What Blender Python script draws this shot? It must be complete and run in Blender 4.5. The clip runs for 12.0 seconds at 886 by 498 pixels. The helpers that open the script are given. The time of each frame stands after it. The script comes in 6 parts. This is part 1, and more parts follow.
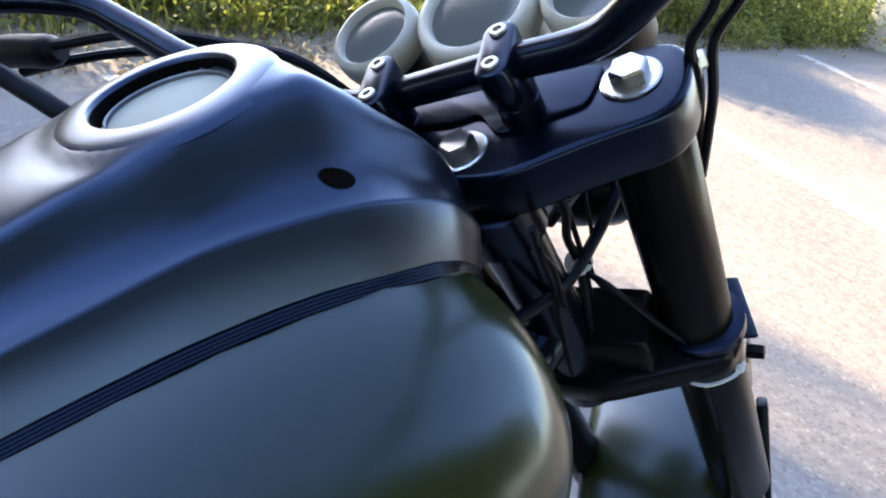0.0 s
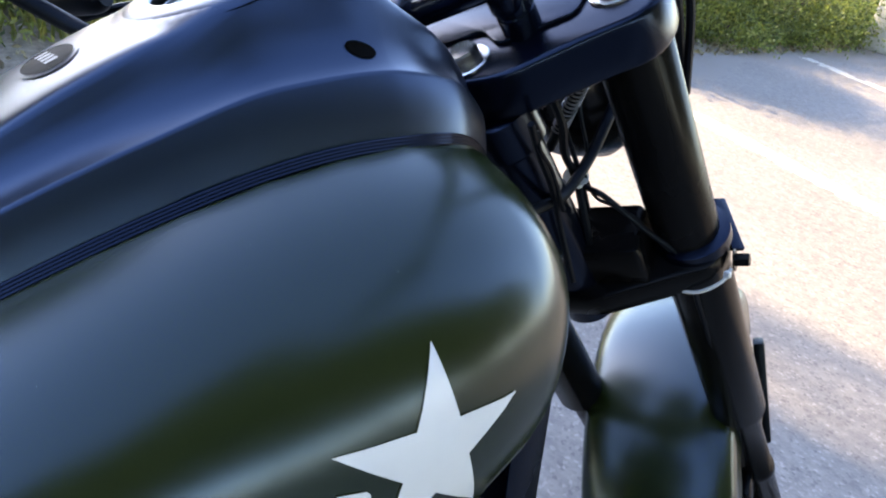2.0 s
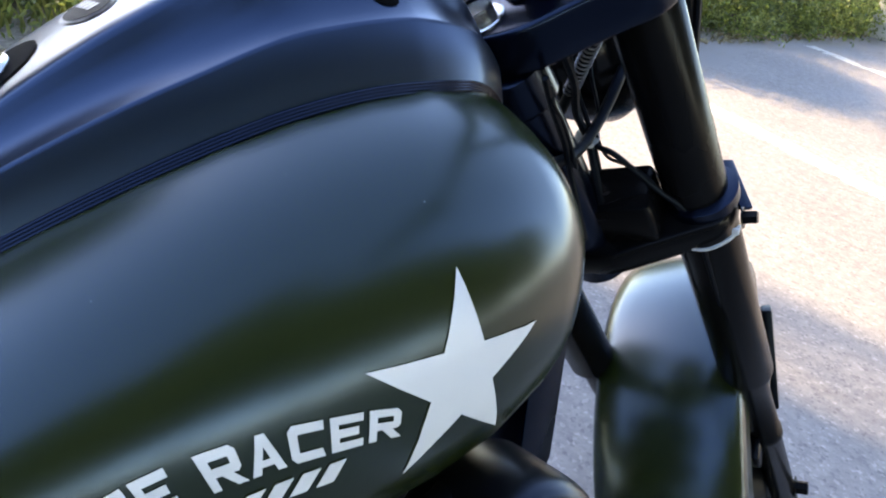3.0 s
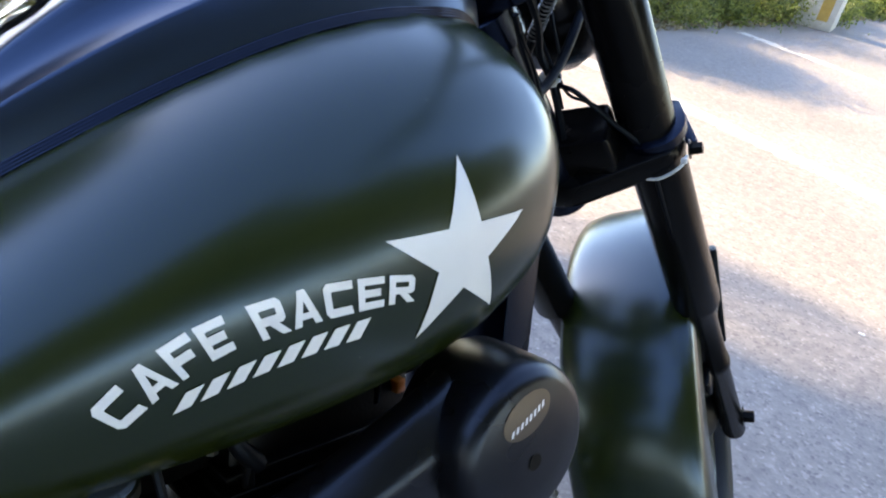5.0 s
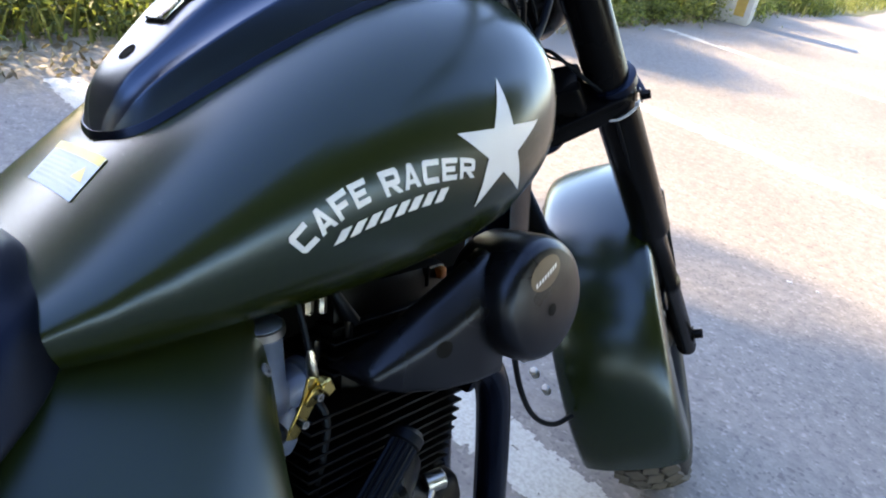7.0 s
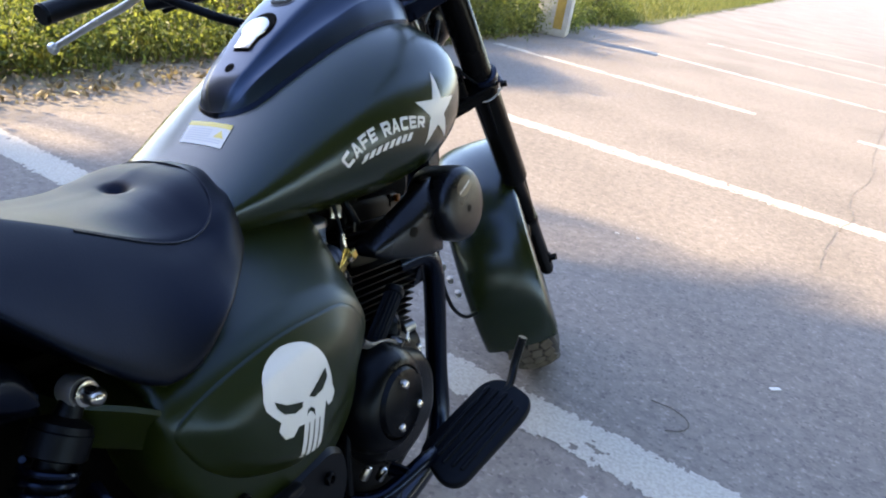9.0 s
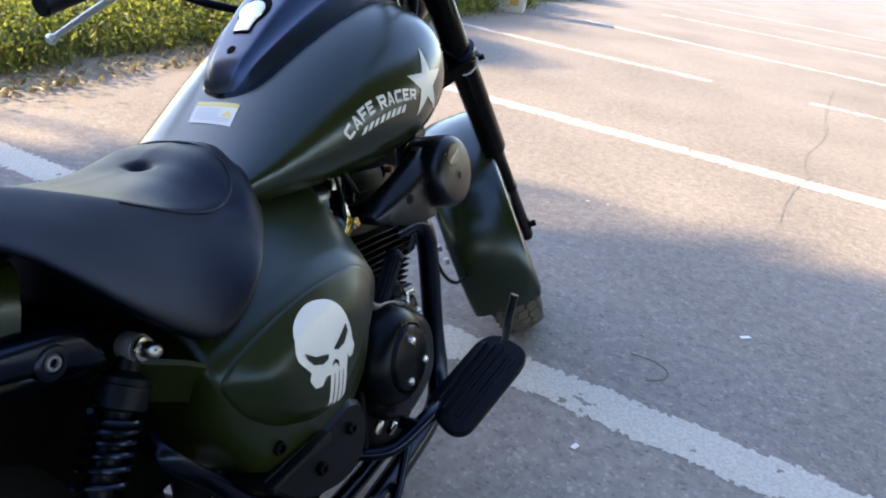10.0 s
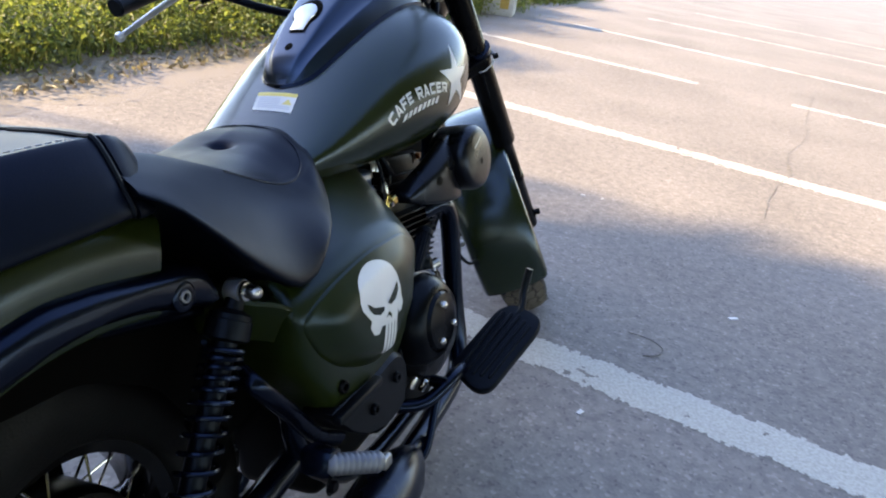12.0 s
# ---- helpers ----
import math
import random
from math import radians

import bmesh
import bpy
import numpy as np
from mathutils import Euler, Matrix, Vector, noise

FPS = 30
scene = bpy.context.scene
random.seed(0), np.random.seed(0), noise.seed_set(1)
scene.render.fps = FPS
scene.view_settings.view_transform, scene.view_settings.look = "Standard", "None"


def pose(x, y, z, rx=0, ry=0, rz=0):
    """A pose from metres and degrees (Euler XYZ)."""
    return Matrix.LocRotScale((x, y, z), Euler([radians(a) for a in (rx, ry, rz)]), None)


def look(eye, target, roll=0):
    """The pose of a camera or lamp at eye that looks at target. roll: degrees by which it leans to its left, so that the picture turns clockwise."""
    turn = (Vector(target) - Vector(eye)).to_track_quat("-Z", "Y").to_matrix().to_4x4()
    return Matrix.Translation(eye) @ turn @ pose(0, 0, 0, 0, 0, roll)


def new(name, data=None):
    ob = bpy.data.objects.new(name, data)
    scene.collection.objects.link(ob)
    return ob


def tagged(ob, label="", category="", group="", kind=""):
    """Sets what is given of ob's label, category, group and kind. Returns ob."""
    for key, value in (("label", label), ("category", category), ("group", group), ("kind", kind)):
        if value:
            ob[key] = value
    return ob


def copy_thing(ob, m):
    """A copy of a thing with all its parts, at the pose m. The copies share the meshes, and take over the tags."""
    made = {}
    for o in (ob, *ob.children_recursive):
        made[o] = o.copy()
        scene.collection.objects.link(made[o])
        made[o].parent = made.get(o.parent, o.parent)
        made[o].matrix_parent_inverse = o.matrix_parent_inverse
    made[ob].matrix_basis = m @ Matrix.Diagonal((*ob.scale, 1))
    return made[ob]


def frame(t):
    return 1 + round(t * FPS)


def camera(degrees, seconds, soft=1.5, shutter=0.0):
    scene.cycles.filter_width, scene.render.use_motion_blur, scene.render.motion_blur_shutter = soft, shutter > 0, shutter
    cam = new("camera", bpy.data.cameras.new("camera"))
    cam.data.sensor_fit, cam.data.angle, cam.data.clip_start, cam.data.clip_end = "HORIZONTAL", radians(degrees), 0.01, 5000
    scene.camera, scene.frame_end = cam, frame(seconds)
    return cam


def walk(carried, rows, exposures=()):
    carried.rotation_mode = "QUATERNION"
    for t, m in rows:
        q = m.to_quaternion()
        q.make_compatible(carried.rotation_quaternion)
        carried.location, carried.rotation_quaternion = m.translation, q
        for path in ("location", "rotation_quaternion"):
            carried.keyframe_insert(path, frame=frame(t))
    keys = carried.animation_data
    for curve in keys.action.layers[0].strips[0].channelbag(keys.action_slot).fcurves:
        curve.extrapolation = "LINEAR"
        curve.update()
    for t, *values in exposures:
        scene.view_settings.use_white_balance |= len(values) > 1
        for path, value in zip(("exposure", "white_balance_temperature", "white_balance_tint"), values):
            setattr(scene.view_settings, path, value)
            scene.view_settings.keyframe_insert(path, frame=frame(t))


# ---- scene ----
cam = camera(63.0, 12.0, soft=2.0)
# seconds, eye, a point one metre ahead, roll
PATH = [
    (0.0, (0.0992, 0.6915, 1.0883), (-0.4881, 1.3200, 0.5785), 14.53),
    (0.5, (0.1310, 0.6737, 1.0709), (-0.4601, 1.2999, 0.5625), 13.87),
    (1.0, (0.1475, 0.6643, 1.0613), (-0.4449, 1.2925, 0.5569), 13.64),
    (1.5, (0.1616, 0.6547, 1.0554), (-0.4363, 1.2830, 0.5576), 13.07),
    (2.0, (0.1749, 0.6403, 1.0452), (-0.4331, 1.2633, 0.5532), 12.85),
    (2.5, (0.1849, 0.6280, 1.0365), (-0.4261, 1.2439, 0.5391), 12.25),
    (3.0, (0.1956, 0.6155, 1.0253), (-0.4135, 1.2322, 0.5267), 12.18),
    (5.0, (0.2394, 0.5442, 0.9966), (-0.3217, 1.2121, 0.5077), 12.37),
    (5.5, (0.2507, 0.5137, 0.9905), (-0.2980, 1.1915, 0.5011), 12.00),
    (6.0, (0.2639, 0.4749, 0.9839), (-0.2736, 1.1667, 0.5016), 11.62),
    (6.5, (0.2762, 0.4395, 0.9823), (-0.2518, 1.1428, 0.5063), 11.39),
    (7.0, (0.3257, 0.3338, 0.9908), (-0.1873, 1.0563, 0.5273), 11.03),
    (7.2, (0.3495, 0.2876, 0.9906), (-0.1667, 1.0119, 0.5336), 10.66),
    (8.8, (0.4866, -0.1234, 1.0469), (0.1067, 0.7061, 0.6375), 10.11),
    (9.0, (0.4849, -0.1461, 1.0478), (0.1223, 0.6926, 0.6413), 9.98),
    (9.5, (0.4800, -0.1884, 1.0443), (0.1426, 0.6580, 0.6324), 9.37),
    (10.0, (0.4753, -0.2379, 1.0433), (0.1616, 0.6131, 0.6220), 8.18),
    (10.5, (0.4706, -0.2853, 1.0401), (0.1746, 0.5705, 0.6157), 8.86),
    (11.0, (0.4700, -0.3298, 1.0423), (0.1852, 0.5266, 0.6117), 8.37),
    (11.5, (0.4680, -0.3661, 1.0456), (0.1776, 0.4911, 0.6204), 8.67),
    (12.0, (0.4669, -0.4093, 1.0513), (0.1700, 0.4506, 0.6360), 8.64),
]
walk(cam, [(t, look(eye, target, roll)) for t, eye, target, roll in PATH],
     [(0.0, 3.71, 8980, 19), (7.2, 3.68, 9100, 19), (8.8, 3.27, 9330, 20), (12.0, 3.21, 9330, 20)])

# ---- world and sun ----
world = bpy.data.worlds.new("sky")
scene.world = world
world.use_nodes = True
wn = world.node_tree.nodes
sky = wn.new("ShaderNodeTexSky")
sky.sky_type = "NISHITA"
sky.sun_disc = False
SUN_AZ, SUN_EL = radians(257), radians(28)      # compass bearing of the sun from +y, clockwise
sky.sun_elevation, sky.sun_rotation = SUN_EL, SUN_AZ
sky.air_density, sky.dust_density, sky.ozone_density = 1.0, 0.45, 6.0
wn["Background"].inputs["Strength"].default_value = 0.15
world.node_tree.links.new(sky.outputs["Color"], wn["Background"].inputs["Color"])

sun_data = bpy.data.lights.new("sun", "SUN")
sun_data.energy, sun_data.angle, sun_data.color = 2.1, radians(0.6), (1.0, 0.95, 0.735)
sun = new("sun", sun_data)
sun_dir = Vector((math.sin(SUN_AZ) * math.cos(SUN_EL), math.cos(SUN_AZ) * math.cos(SUN_EL), math.sin(SUN_EL)))
sun.matrix_world = look(sun_dir * 60, (0, 0, 0))


# ---- materials ----
def material(name, colour, rough=0.5, metal=0.0, spec=0.5, var=0.15, scale=40.0, bump=0.0, bump_scale=300.0, coat=0.0, rough_var=0.08, big=4.0, dust=0.0, tint=None):
    m = bpy.data.materials.new(name)
    m.use_nodes = True
    nt = m.node_tree
    N, K = nt.nodes, nt.links
    b = N["Principled BSDF"]
    tc = N.new("ShaderNodeTexCoord")
    small, large = N.new("ShaderNodeTexNoise"), N.new("ShaderNodeTexNoise")
    small.inputs["Scale"].default_value, small.inputs["Detail"].default_value = scale, 4.0
    large.inputs["Scale"].default_value, large.inputs["Detail"].default_value = big, 5.0
    for n in (small, large):
        K.new(tc.outputs["Object"], n.inputs["Vector"])
    add = N.new("ShaderNodeMath")
    add.operation = "ADD"
    K.new(small.outputs["Fac"], add.inputs[0])
    K.new(large.outputs["Fac"], add.inputs[1])
    ramp = N.new("ShaderNodeMapRange")
    ramp.inputs["From Min"].default_value, ramp.inputs["From Max"].default_value = 0.6, 1.4
    ramp.inputs["To Min"].default_value, ramp.inputs["To Max"].default_value = 1 - var, 1 + var
    K.new(add.outputs[0], ramp.inputs["Value"])
    mul = N.new("ShaderNodeVectorMath")
    mul.operation = "SCALE"
    mul.inputs[0].default_value = colour
    K.new(ramp.outputs["Result"], mul.inputs["Scale"])
    colour_out = mul.outputs["Vector"]
    if dust:
        specks = N.new("ShaderNodeTexVoronoi")
        specks.inputs["Scale"].default_value = 95.0
        K.new(tc.outputs["Object"], specks.inputs["Vector"])
        lim = N.new("ShaderNodeMath")
        lim.operation = "LESS_THAN"
        lim.inputs[1].default_value = dust
        K.new(specks.outputs["Distance"], lim.inputs[0])
        mix = N.new("ShaderNodeMix")
        mix.data_type = "RGBA"
        mix.inputs["B"].default_value = (0.35, 0.33, 0.29, 1)
        K.new(lim.outputs[0], mix.inputs["Factor"])
        K.new(colour_out, mix.inputs["A"])
        colour_out = mix.outputs["Result"]
    K.new(colour_out, b.inputs["Base Color"])
    rr = N.new("ShaderNodeMapRange")
    rr.inputs["From Min"].default_value, rr.inputs["From Max"].default_value = 0.3, 0.7
    rr.inputs["To Min"].default_value, rr.inputs["To Max"].default_value = max(rough - rough_var, 0.02), min(rough + rough_var, 1)
    K.new(large.outputs["Fac"], rr.inputs["Value"])
    K.new(rr.outputs["Result"], b.inputs["Roughness"])
    b.inputs["Metallic"].default_value = metal
    b.inputs["Specular IOR Level"].default_value = spec
    b.inputs["Coat Weight"].default_value = coat
    if tint:
        b.inputs["Specular Tint"].default_value = (*tint, 1)
    b.inputs["Coat Roughness"].default_value = 0.2
    if bump:
        fine = N.new("ShaderNodeTexNoise")
        fine.inputs["Scale"].default_value, fine.inputs["Detail"].default_value = bump_scale, 3.0
        K.new(tc.outputs["Object"], fine.inputs["Vector"])
        bn = N.new("ShaderNodeBump")
        bn.inputs["Strength"].default_value, bn.inputs["Distance"].default_value = bump, 0.002
        K.new(fine.outputs["Fac"], bn.inputs["Height"])
        K.new(bn.outputs["Normal"], b.inputs["Normal"])
    return m


# The blue tints below put the sky's colour into the reflections.
GREEN = material("olive_paint", (0.0070, 0.0108, 0.0012), rough=0.25, spec=0.48, tint=(0.54, 0.74, 1.0), var=0.06, rough_var=0.03, bump=0.02, bump_scale=900, dust=0.02)
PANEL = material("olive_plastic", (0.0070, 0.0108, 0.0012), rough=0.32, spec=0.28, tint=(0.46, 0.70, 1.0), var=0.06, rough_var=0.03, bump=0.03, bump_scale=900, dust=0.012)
BLACK = material("satin_black_paint", (0.0006, 0.0010, 0.0028), rough=0.24, spec=0.25, tint=(0.34, 0.56, 1.0), var=0.1, rough_var=0.04, bump=0.02, bump_scale=900)
CONSOLE = material("matte_black_paint", (0.0006, 0.0010, 0.0028), rough=0.32, spec=0.72, tint=(0.34, 0.58, 1.0), var=0.1, rough_var=0.04, bump=0.03, bump_scale=900)
PLASTIC = material("black_plastic", (0.0014, 0.0015, 0.0022), rough=0.38, spec=0.11, tint=(0.6, 0.78, 1.0), var=0.12, bump=0.12, bump_scale=1200)
FORKBLACK = material("fork_black", (0.0022, 0.0022, 0.0025), rough=0.23, spec=0.07, var=0.1, dust=0.012)
GLOSS = material("gloss_black", (0.004, 0.004, 0.0045), rough=0.2, spec=0.22, var=0.1)
LEATHER = material("black_leatherette", (0.0006, 0.0008, 0.0018), rough=0.42, spec=0.13, tint=(0.26, 0.48, 1.0), var=0.15, bump=0.06, bump_scale=500)
RUBBER = material("rubber", (0.0020, 0.0021, 0.0026), rough=0.5, spec=0.12, tint=(0.5, 0.7, 1.0), var=0.2, bump=0.1)
TYRE = material("tyre_rubber", (0.0034, 0.0035, 0.0038), rough=0.6, spec=0.14, var=0.3, bump=0.3)
TREAD = material("dusty_tyre_tread", (0.064, 0.057, 0.049), rough=0.9, spec=0.1, var=0.3, bump=0.3)
CHROME = material("bright_steel", (0.36, 0.36, 0.355), rough=0.27, metal=1.0, var=0.06)
STEEL = material("zinc_steel", (0.33, 0.325, 0.31), rough=0.33, metal=1.0, var=0.15)
ALU = material("cast_aluminium", (0.085, 0.118, 0.185), rough=0.5, metal=0.35, var=0.15, bump=0.1)
GOLD = material("yellow_zinc", (0.46, 0.34, 0.12), rough=0.3, metal=1.0, var=0.2)
ENGINE = material("black_engine", (0.0012, 0.0012, 0.0013), rough=0.45, spec=0.09, var=0.2, bump=0.15)
CASE = material("satin_black_casting", (0.0010, 0.0011, 0.0016), rough=0.30, spec=0.10, tint=(0.6, 0.78, 1.0), var=0.15, bump=0.1, bump_scale=700)
BEIGE = material("beige_bezel", (0.305, 0.281, 0.226), rough=0.45, var=0.05)
WHITE = material("white_decal", (0.47, 0.475, 0.48), rough=0.35, var=0.03)
YELLOW = material("yellow_print", (0.458, 0.336, 0.037), rough=0.4, var=0.03)
INK = material("grey_blue_print", (0.29, 0.31, 0.35), rough=0.4, var=0.03)
# Dark badge print, and flat patches for the shade in screw holes.
INKHOLE = material("dark_print_and_holes", (0.0015, 0.0015, 0.0015), rough=0.7, spec=0.1, var=0.03)
ZIPTIE = material("white_nylon", (0.378, 0.378, 0.366), rough=0.4, var=0.05)
ORANGE = material("orange_plastic", (0.45, 0.11, 0.015), rough=0.4, var=0.05)
REDP = material("red_plastic", (0.6, 0.03, 0.03), rough=0.4, var=0.05)
DIAL = material("dial_face", (0.055, 0.062, 0.060), rough=0.10, var=0.05, spec=0.5)
LCD = material("gauge_display", (0.17, 0.195, 0.175), rough=0.5, var=0.12, spec=0.06)
AIRBOX = material("satin_black_housing", (0.0026, 0.0026, 0.0032), rough=0.31, spec=0.26, tint=(0.62, 0.76, 1.0), var=0.12, bump=0.08, bump_scale=1200)
STICKER = material("printed_film", (0.464, 0.464, 0.451), rough=0.55, spec=0.2, var=0.04)
LEVER = material("polished_lever", (0.45, 0.465, 0.49), rough=0.35, metal=0.6, var=0.1)
# Near-black for gap fillers and hole patches; their shade is in its colour.
VOID = material("gap_black", (0.0008, 0.0008, 0.0008), rough=0.85, spec=0.03, var=0.2)
PEGGREY = material("worn_grey_metal", (0.11, 0.118, 0.135), rough=0.45, metal=0.6, var=0.2)
STITCH = material("grey_thread", (0.16, 0.17, 0.20), rough=0.7, var=0.1)
BRONZE = material("badge_bronze", (0.055, 0.042, 0.032), rough=0.35, metal=0.4, var=0.15)


# ---- mesh helpers ----
def finish(bm, sharp=38):
    bmesh.ops.recalc_face_normals(bm, faces=bm.faces[:])
    lim = radians(sharp)
    for fc in bm.faces:
        fc.smooth = True
    for e in bm.edges:
        if len(e.link_faces) == 2 and e.calc_face_angle(0) > lim:
            e.smooth = False
    return bm


def part(name, bm, mat, parent=None, label="", sharp=38):
    finish(bm, sharp)
    me = bpy.data.meshes.new(name)
    bm.to_mesh(me)
    bm.free()
    me.materials.append(mat)
    ob = new(name, me)
    if parent is not None:
        ob.parent = parent
    if label:
        ob["label"] = label
    return ob


def curve(xs, ys):
    """A smooth curve through a few knots."""
    xs, ys = list(xs), list(ys)
    n = len(xs)
    d = [(ys[i + 1] - ys[i]) / (xs[i + 1] - xs[i]) for i in range(n - 1)]
    m = [d[0]] + [0 if d[i - 1] * d[i] <= 0 else 2 * d[i - 1] * d[i] / (d[i - 1] + d[i]) for i in range(1, n - 1)] + [d[-1]]

    def at(x):
        x = min(max(x, xs[0]), xs[-1])
        i = min(max(sum(1 for v in xs if v <= x) - 1, 0), n - 2)
        h = xs[i + 1] - xs[i]
        t = (x - xs[i]) / h
        return ((2 * t**3 - 3 * t**2 + 1) * ys[i] + (t**3 - 2 * t**2 + t) * h * m[i]
                + (-2 * t**3 + 3 * t**2) * ys[i + 1] + (t**3 - t**2) * h * m[i + 1])
    return at


def loft(rings, cap=True, closed=True, bm=None):
    bm = bm or bmesh.new()
    vs = [[bm.verts.new(p) for p in r] for r in rings]
    n = len(rings[0])
    for a, b in zip(vs, vs[1:]):
        for i in range(n if closed else n - 1):
            j = (i + 1) % n
            bm.faces.new((a[i], a[j], b[j], b[i]))
    if cap:
        bm.faces.new(vs[0][::-1])
        bm.faces.new(vs[-1])
    return bm


def smooth_path(pts, steps=6):
    pts = [Vector(p) for p in pts]
    if len(pts) < 3:
        return pts
    out = []
    ext = [pts[0] * 2 - pts[1]] + pts + [pts[-1] * 2 - pts[-2]]
    for i in range(1, len(ext) - 2):
        a, b, c, d = ext[i - 1:i + 3]
        for k in range(steps):
            t = k / steps
            out.append(0.5 * (2 * b + (c - a) * t + (2 * a - 5 * b + 4 * c - d) * t * t + (3 * b - a - 3 * c + d) * t**3))
    out.append(pts[-1])
    return out


def tube(pts, radius, n=10, steps=6, bm=None, squash=1.0):
    """A round bar along a smooth path; radius is a number or one for each point of the path."""
    path = smooth_path(pts, steps)
    m = len(path)
    rad = [radius] * m if not isinstance(radius, (list, tuple)) else [float(np.interp(i / (m - 1), np.linspace(0, 1, len(radius)), radius)) for i in range(m)]
    rings, side = [], None
    for i, p in enumerate(path):
        way = (path[min(i + 1, m - 1)] - path[max(i - 1, 0)]).normalized()
        if side is None:
            side = way.orthogonal().normalized()
        side = (side - way * side.dot(way)).normalized()
        other = way.cross(side)
        rings.append([p + rad[i] * (math.cos(a) * side + squash * math.sin(a) * other) for a in [2 * math.pi * k / n for k in range(n)]])
    return loft(rings, bm=bm)


def revolve(profile, origin, axis, n=32, bm=None, start=None, cap=True):
    """Turns (radius, height) pairs about an axis."""
    axis = Vector(axis).normalized()
    side = Vector(start) if start else axis.orthogonal()
    side = (side - axis * side.dot(axis)).normalized()
    other = axis.cross(side)
    o = Vector(origin)
    rings = [[o + axis * h + max(r, 1e-5) * (math.cos(a) * side + math.sin(a) * other) for a in [2 * math.pi * k / n for k in range(n)]] for r, h in profile]
    return loft(rings, cap=cap, bm=bm)


def rbox(size, m=None, bevel=0.004, seg=2, bm=None):
    tmp = bmesh.new()
    bmesh.ops.create_cube(tmp, size=1)
    for v in tmp.verts:
        v.co = Vector((v.co.x * size[0], v.co.y * size[1], v.co.z * size[2]))
    if bevel:
        bmesh.ops.bevel(tmp, geom=tmp.edges[:], offset=bevel, segments=seg, profile=0.5, affect="EDGES")
    if m is not None:
        tmp.transform(m)
    if bm is None:
        return tmp
    me = bpy.data.meshes.new("tmp")
    tmp.to_mesh(me)
    tmp.free()
    bm.from_mesh(me)
    bpy.data.meshes.remove(me)
    return bm


def slab(outline, depth, m=None, bevel=0.003, seg=2):
    """A flat plate from an outline in x and y, from z = 0 down to -depth, with rounded edges."""
    bm = bmesh.new()
    top = [bm.verts.new((x, y, 0)) for x, y in outline]
    low = [bm.verts.new((x, y, -depth)) for x, y in outline]
    n = len(outline)
    bm.faces.new(top)
    bm.faces.new(low[::-1])
    for i in range(n):
        j = (i + 1) % n
        bm.faces.new((top[i], low[i], low[j], top[j]))
    bmesh.ops.recalc_face_normals(bm, faces=bm.faces[:])
    if bevel:
        rim = [e for e in bm.edges if abs(e.verts[0].co.z - e.verts[1].co.z) < 1e-6]
        bmesh.ops.bevel(bm, geom=rim, offset=bevel, segments=seg, profile=0.5, affect="EDGES")
    if m is not None:
        bm.transform(m)
    return bm


def rounded(points, r, seg=5):
    """An outline with its corners rounded; r is a number or one for each corner."""
    out = []
    n = len(points)
    for i in range(n):
        rr = r[i] if isinstance(r, (list, tuple)) else r
        p, a, b = Vector(points[i]), Vector(points[i - 1]), Vector(points[(i + 1) % n])
        da, db = (a - p), (b - p)
        ra, rb = min(rr, da.length * 0.49), min(rr, db.length * 0.49)
        s, e = p + da.normalized() * ra, p + db.normalized() * rb
        for k in range(seg + 1):
            t = k / seg
            out.append(tuple((1 - t) ** 2 * s + 2 * t * (1 - t) * p + t * t * e))
    return out


def dome(stages, n=56):
    """Stacks closed outlines of (y, z) at rising x and closes the last. Each outline is resampled to the same number of points."""
    rings = []
    for x, pts in stages:
        pts = [Vector(p) for p in pts]
        seg = [(pts[(i + 1) % len(pts)] - pts[i]).length for i in range(len(pts))]
        total, ring = sum(seg), []
        for k in range(n):
            d, i = total * k / n, 0
            while d > seg[i]:
                d -= seg[i]
                i += 1
            p = pts[i].lerp(pts[(i + 1) % len(pts)], d / seg[i])
            ring.append((x, p.x, p.y))
        rings.append(ring)
    return loft(rings)


def hex_bolt(name, at, axis, size, parent, mat=None, washer=1.0, height=None, label=""):
    """A hexagonal bolt head on a round flange; size is its width across the corners."""
    axis = Vector(axis).normalized()
    h = height or size * 0.42
    bm = bmesh.new()
    if washer:
        revolve([(1e-5, 0), (size * 0.78 * washer, 0), (size * 0.78 * washer, size * 0.07), (size * 0.72 * washer, size * 0.1), (1e-5, size * 0.1)], at, axis, 28, bm)
    side = axis.orthogonal().normalized()
    other = axis.cross(side)
    o = Vector(at)
    rings = []
    for r, z in ((0.5, 0.05), (0.5, h / size + 0.02), (0.44, h / size + 0.09)):
        rings.append([o + axis * (z * size) + size * r * (math.cos(a) * side + math.sin(a) * other) for a in [2 * math.pi * k / 6 for k in range(6)]])
    loft(rings, bm=bm)
    return part(name, bm, mat or CHROME, parent, label, sharp=25)


def socket_screw(name, at, axis, r, parent, mat=None, h=None):
    axis = Vector(axis).normalized()
    h = h or r * 0.6
    bm = revolve([(r * 0.96, -h), (r, h * 0.5), (r * 0.85, h), (r * 0.55, h), (r * 0.5, h * 0.2), (1e-5, h * 0.2)], at, axis, 18)
    return part(name, bm, mat or STEEL, parent)


# ---- the motorcycle: x to its right, y ahead, z up, leaning on its side stand ----
bike = new("motorcycle")
bike.empty_display_size = 0.2
bike.matrix_world = pose(0, 0, 0, 0, -12, 0)
tagged(bike, "matte olive green and black cruiser motorcycle parked on asphalt", "motorcycle")


def mid(y):
    """The body's centre line, a little askew to the steering head."""
    return -0.07 * (1.0 - y) if y < 1.0 else 0.0


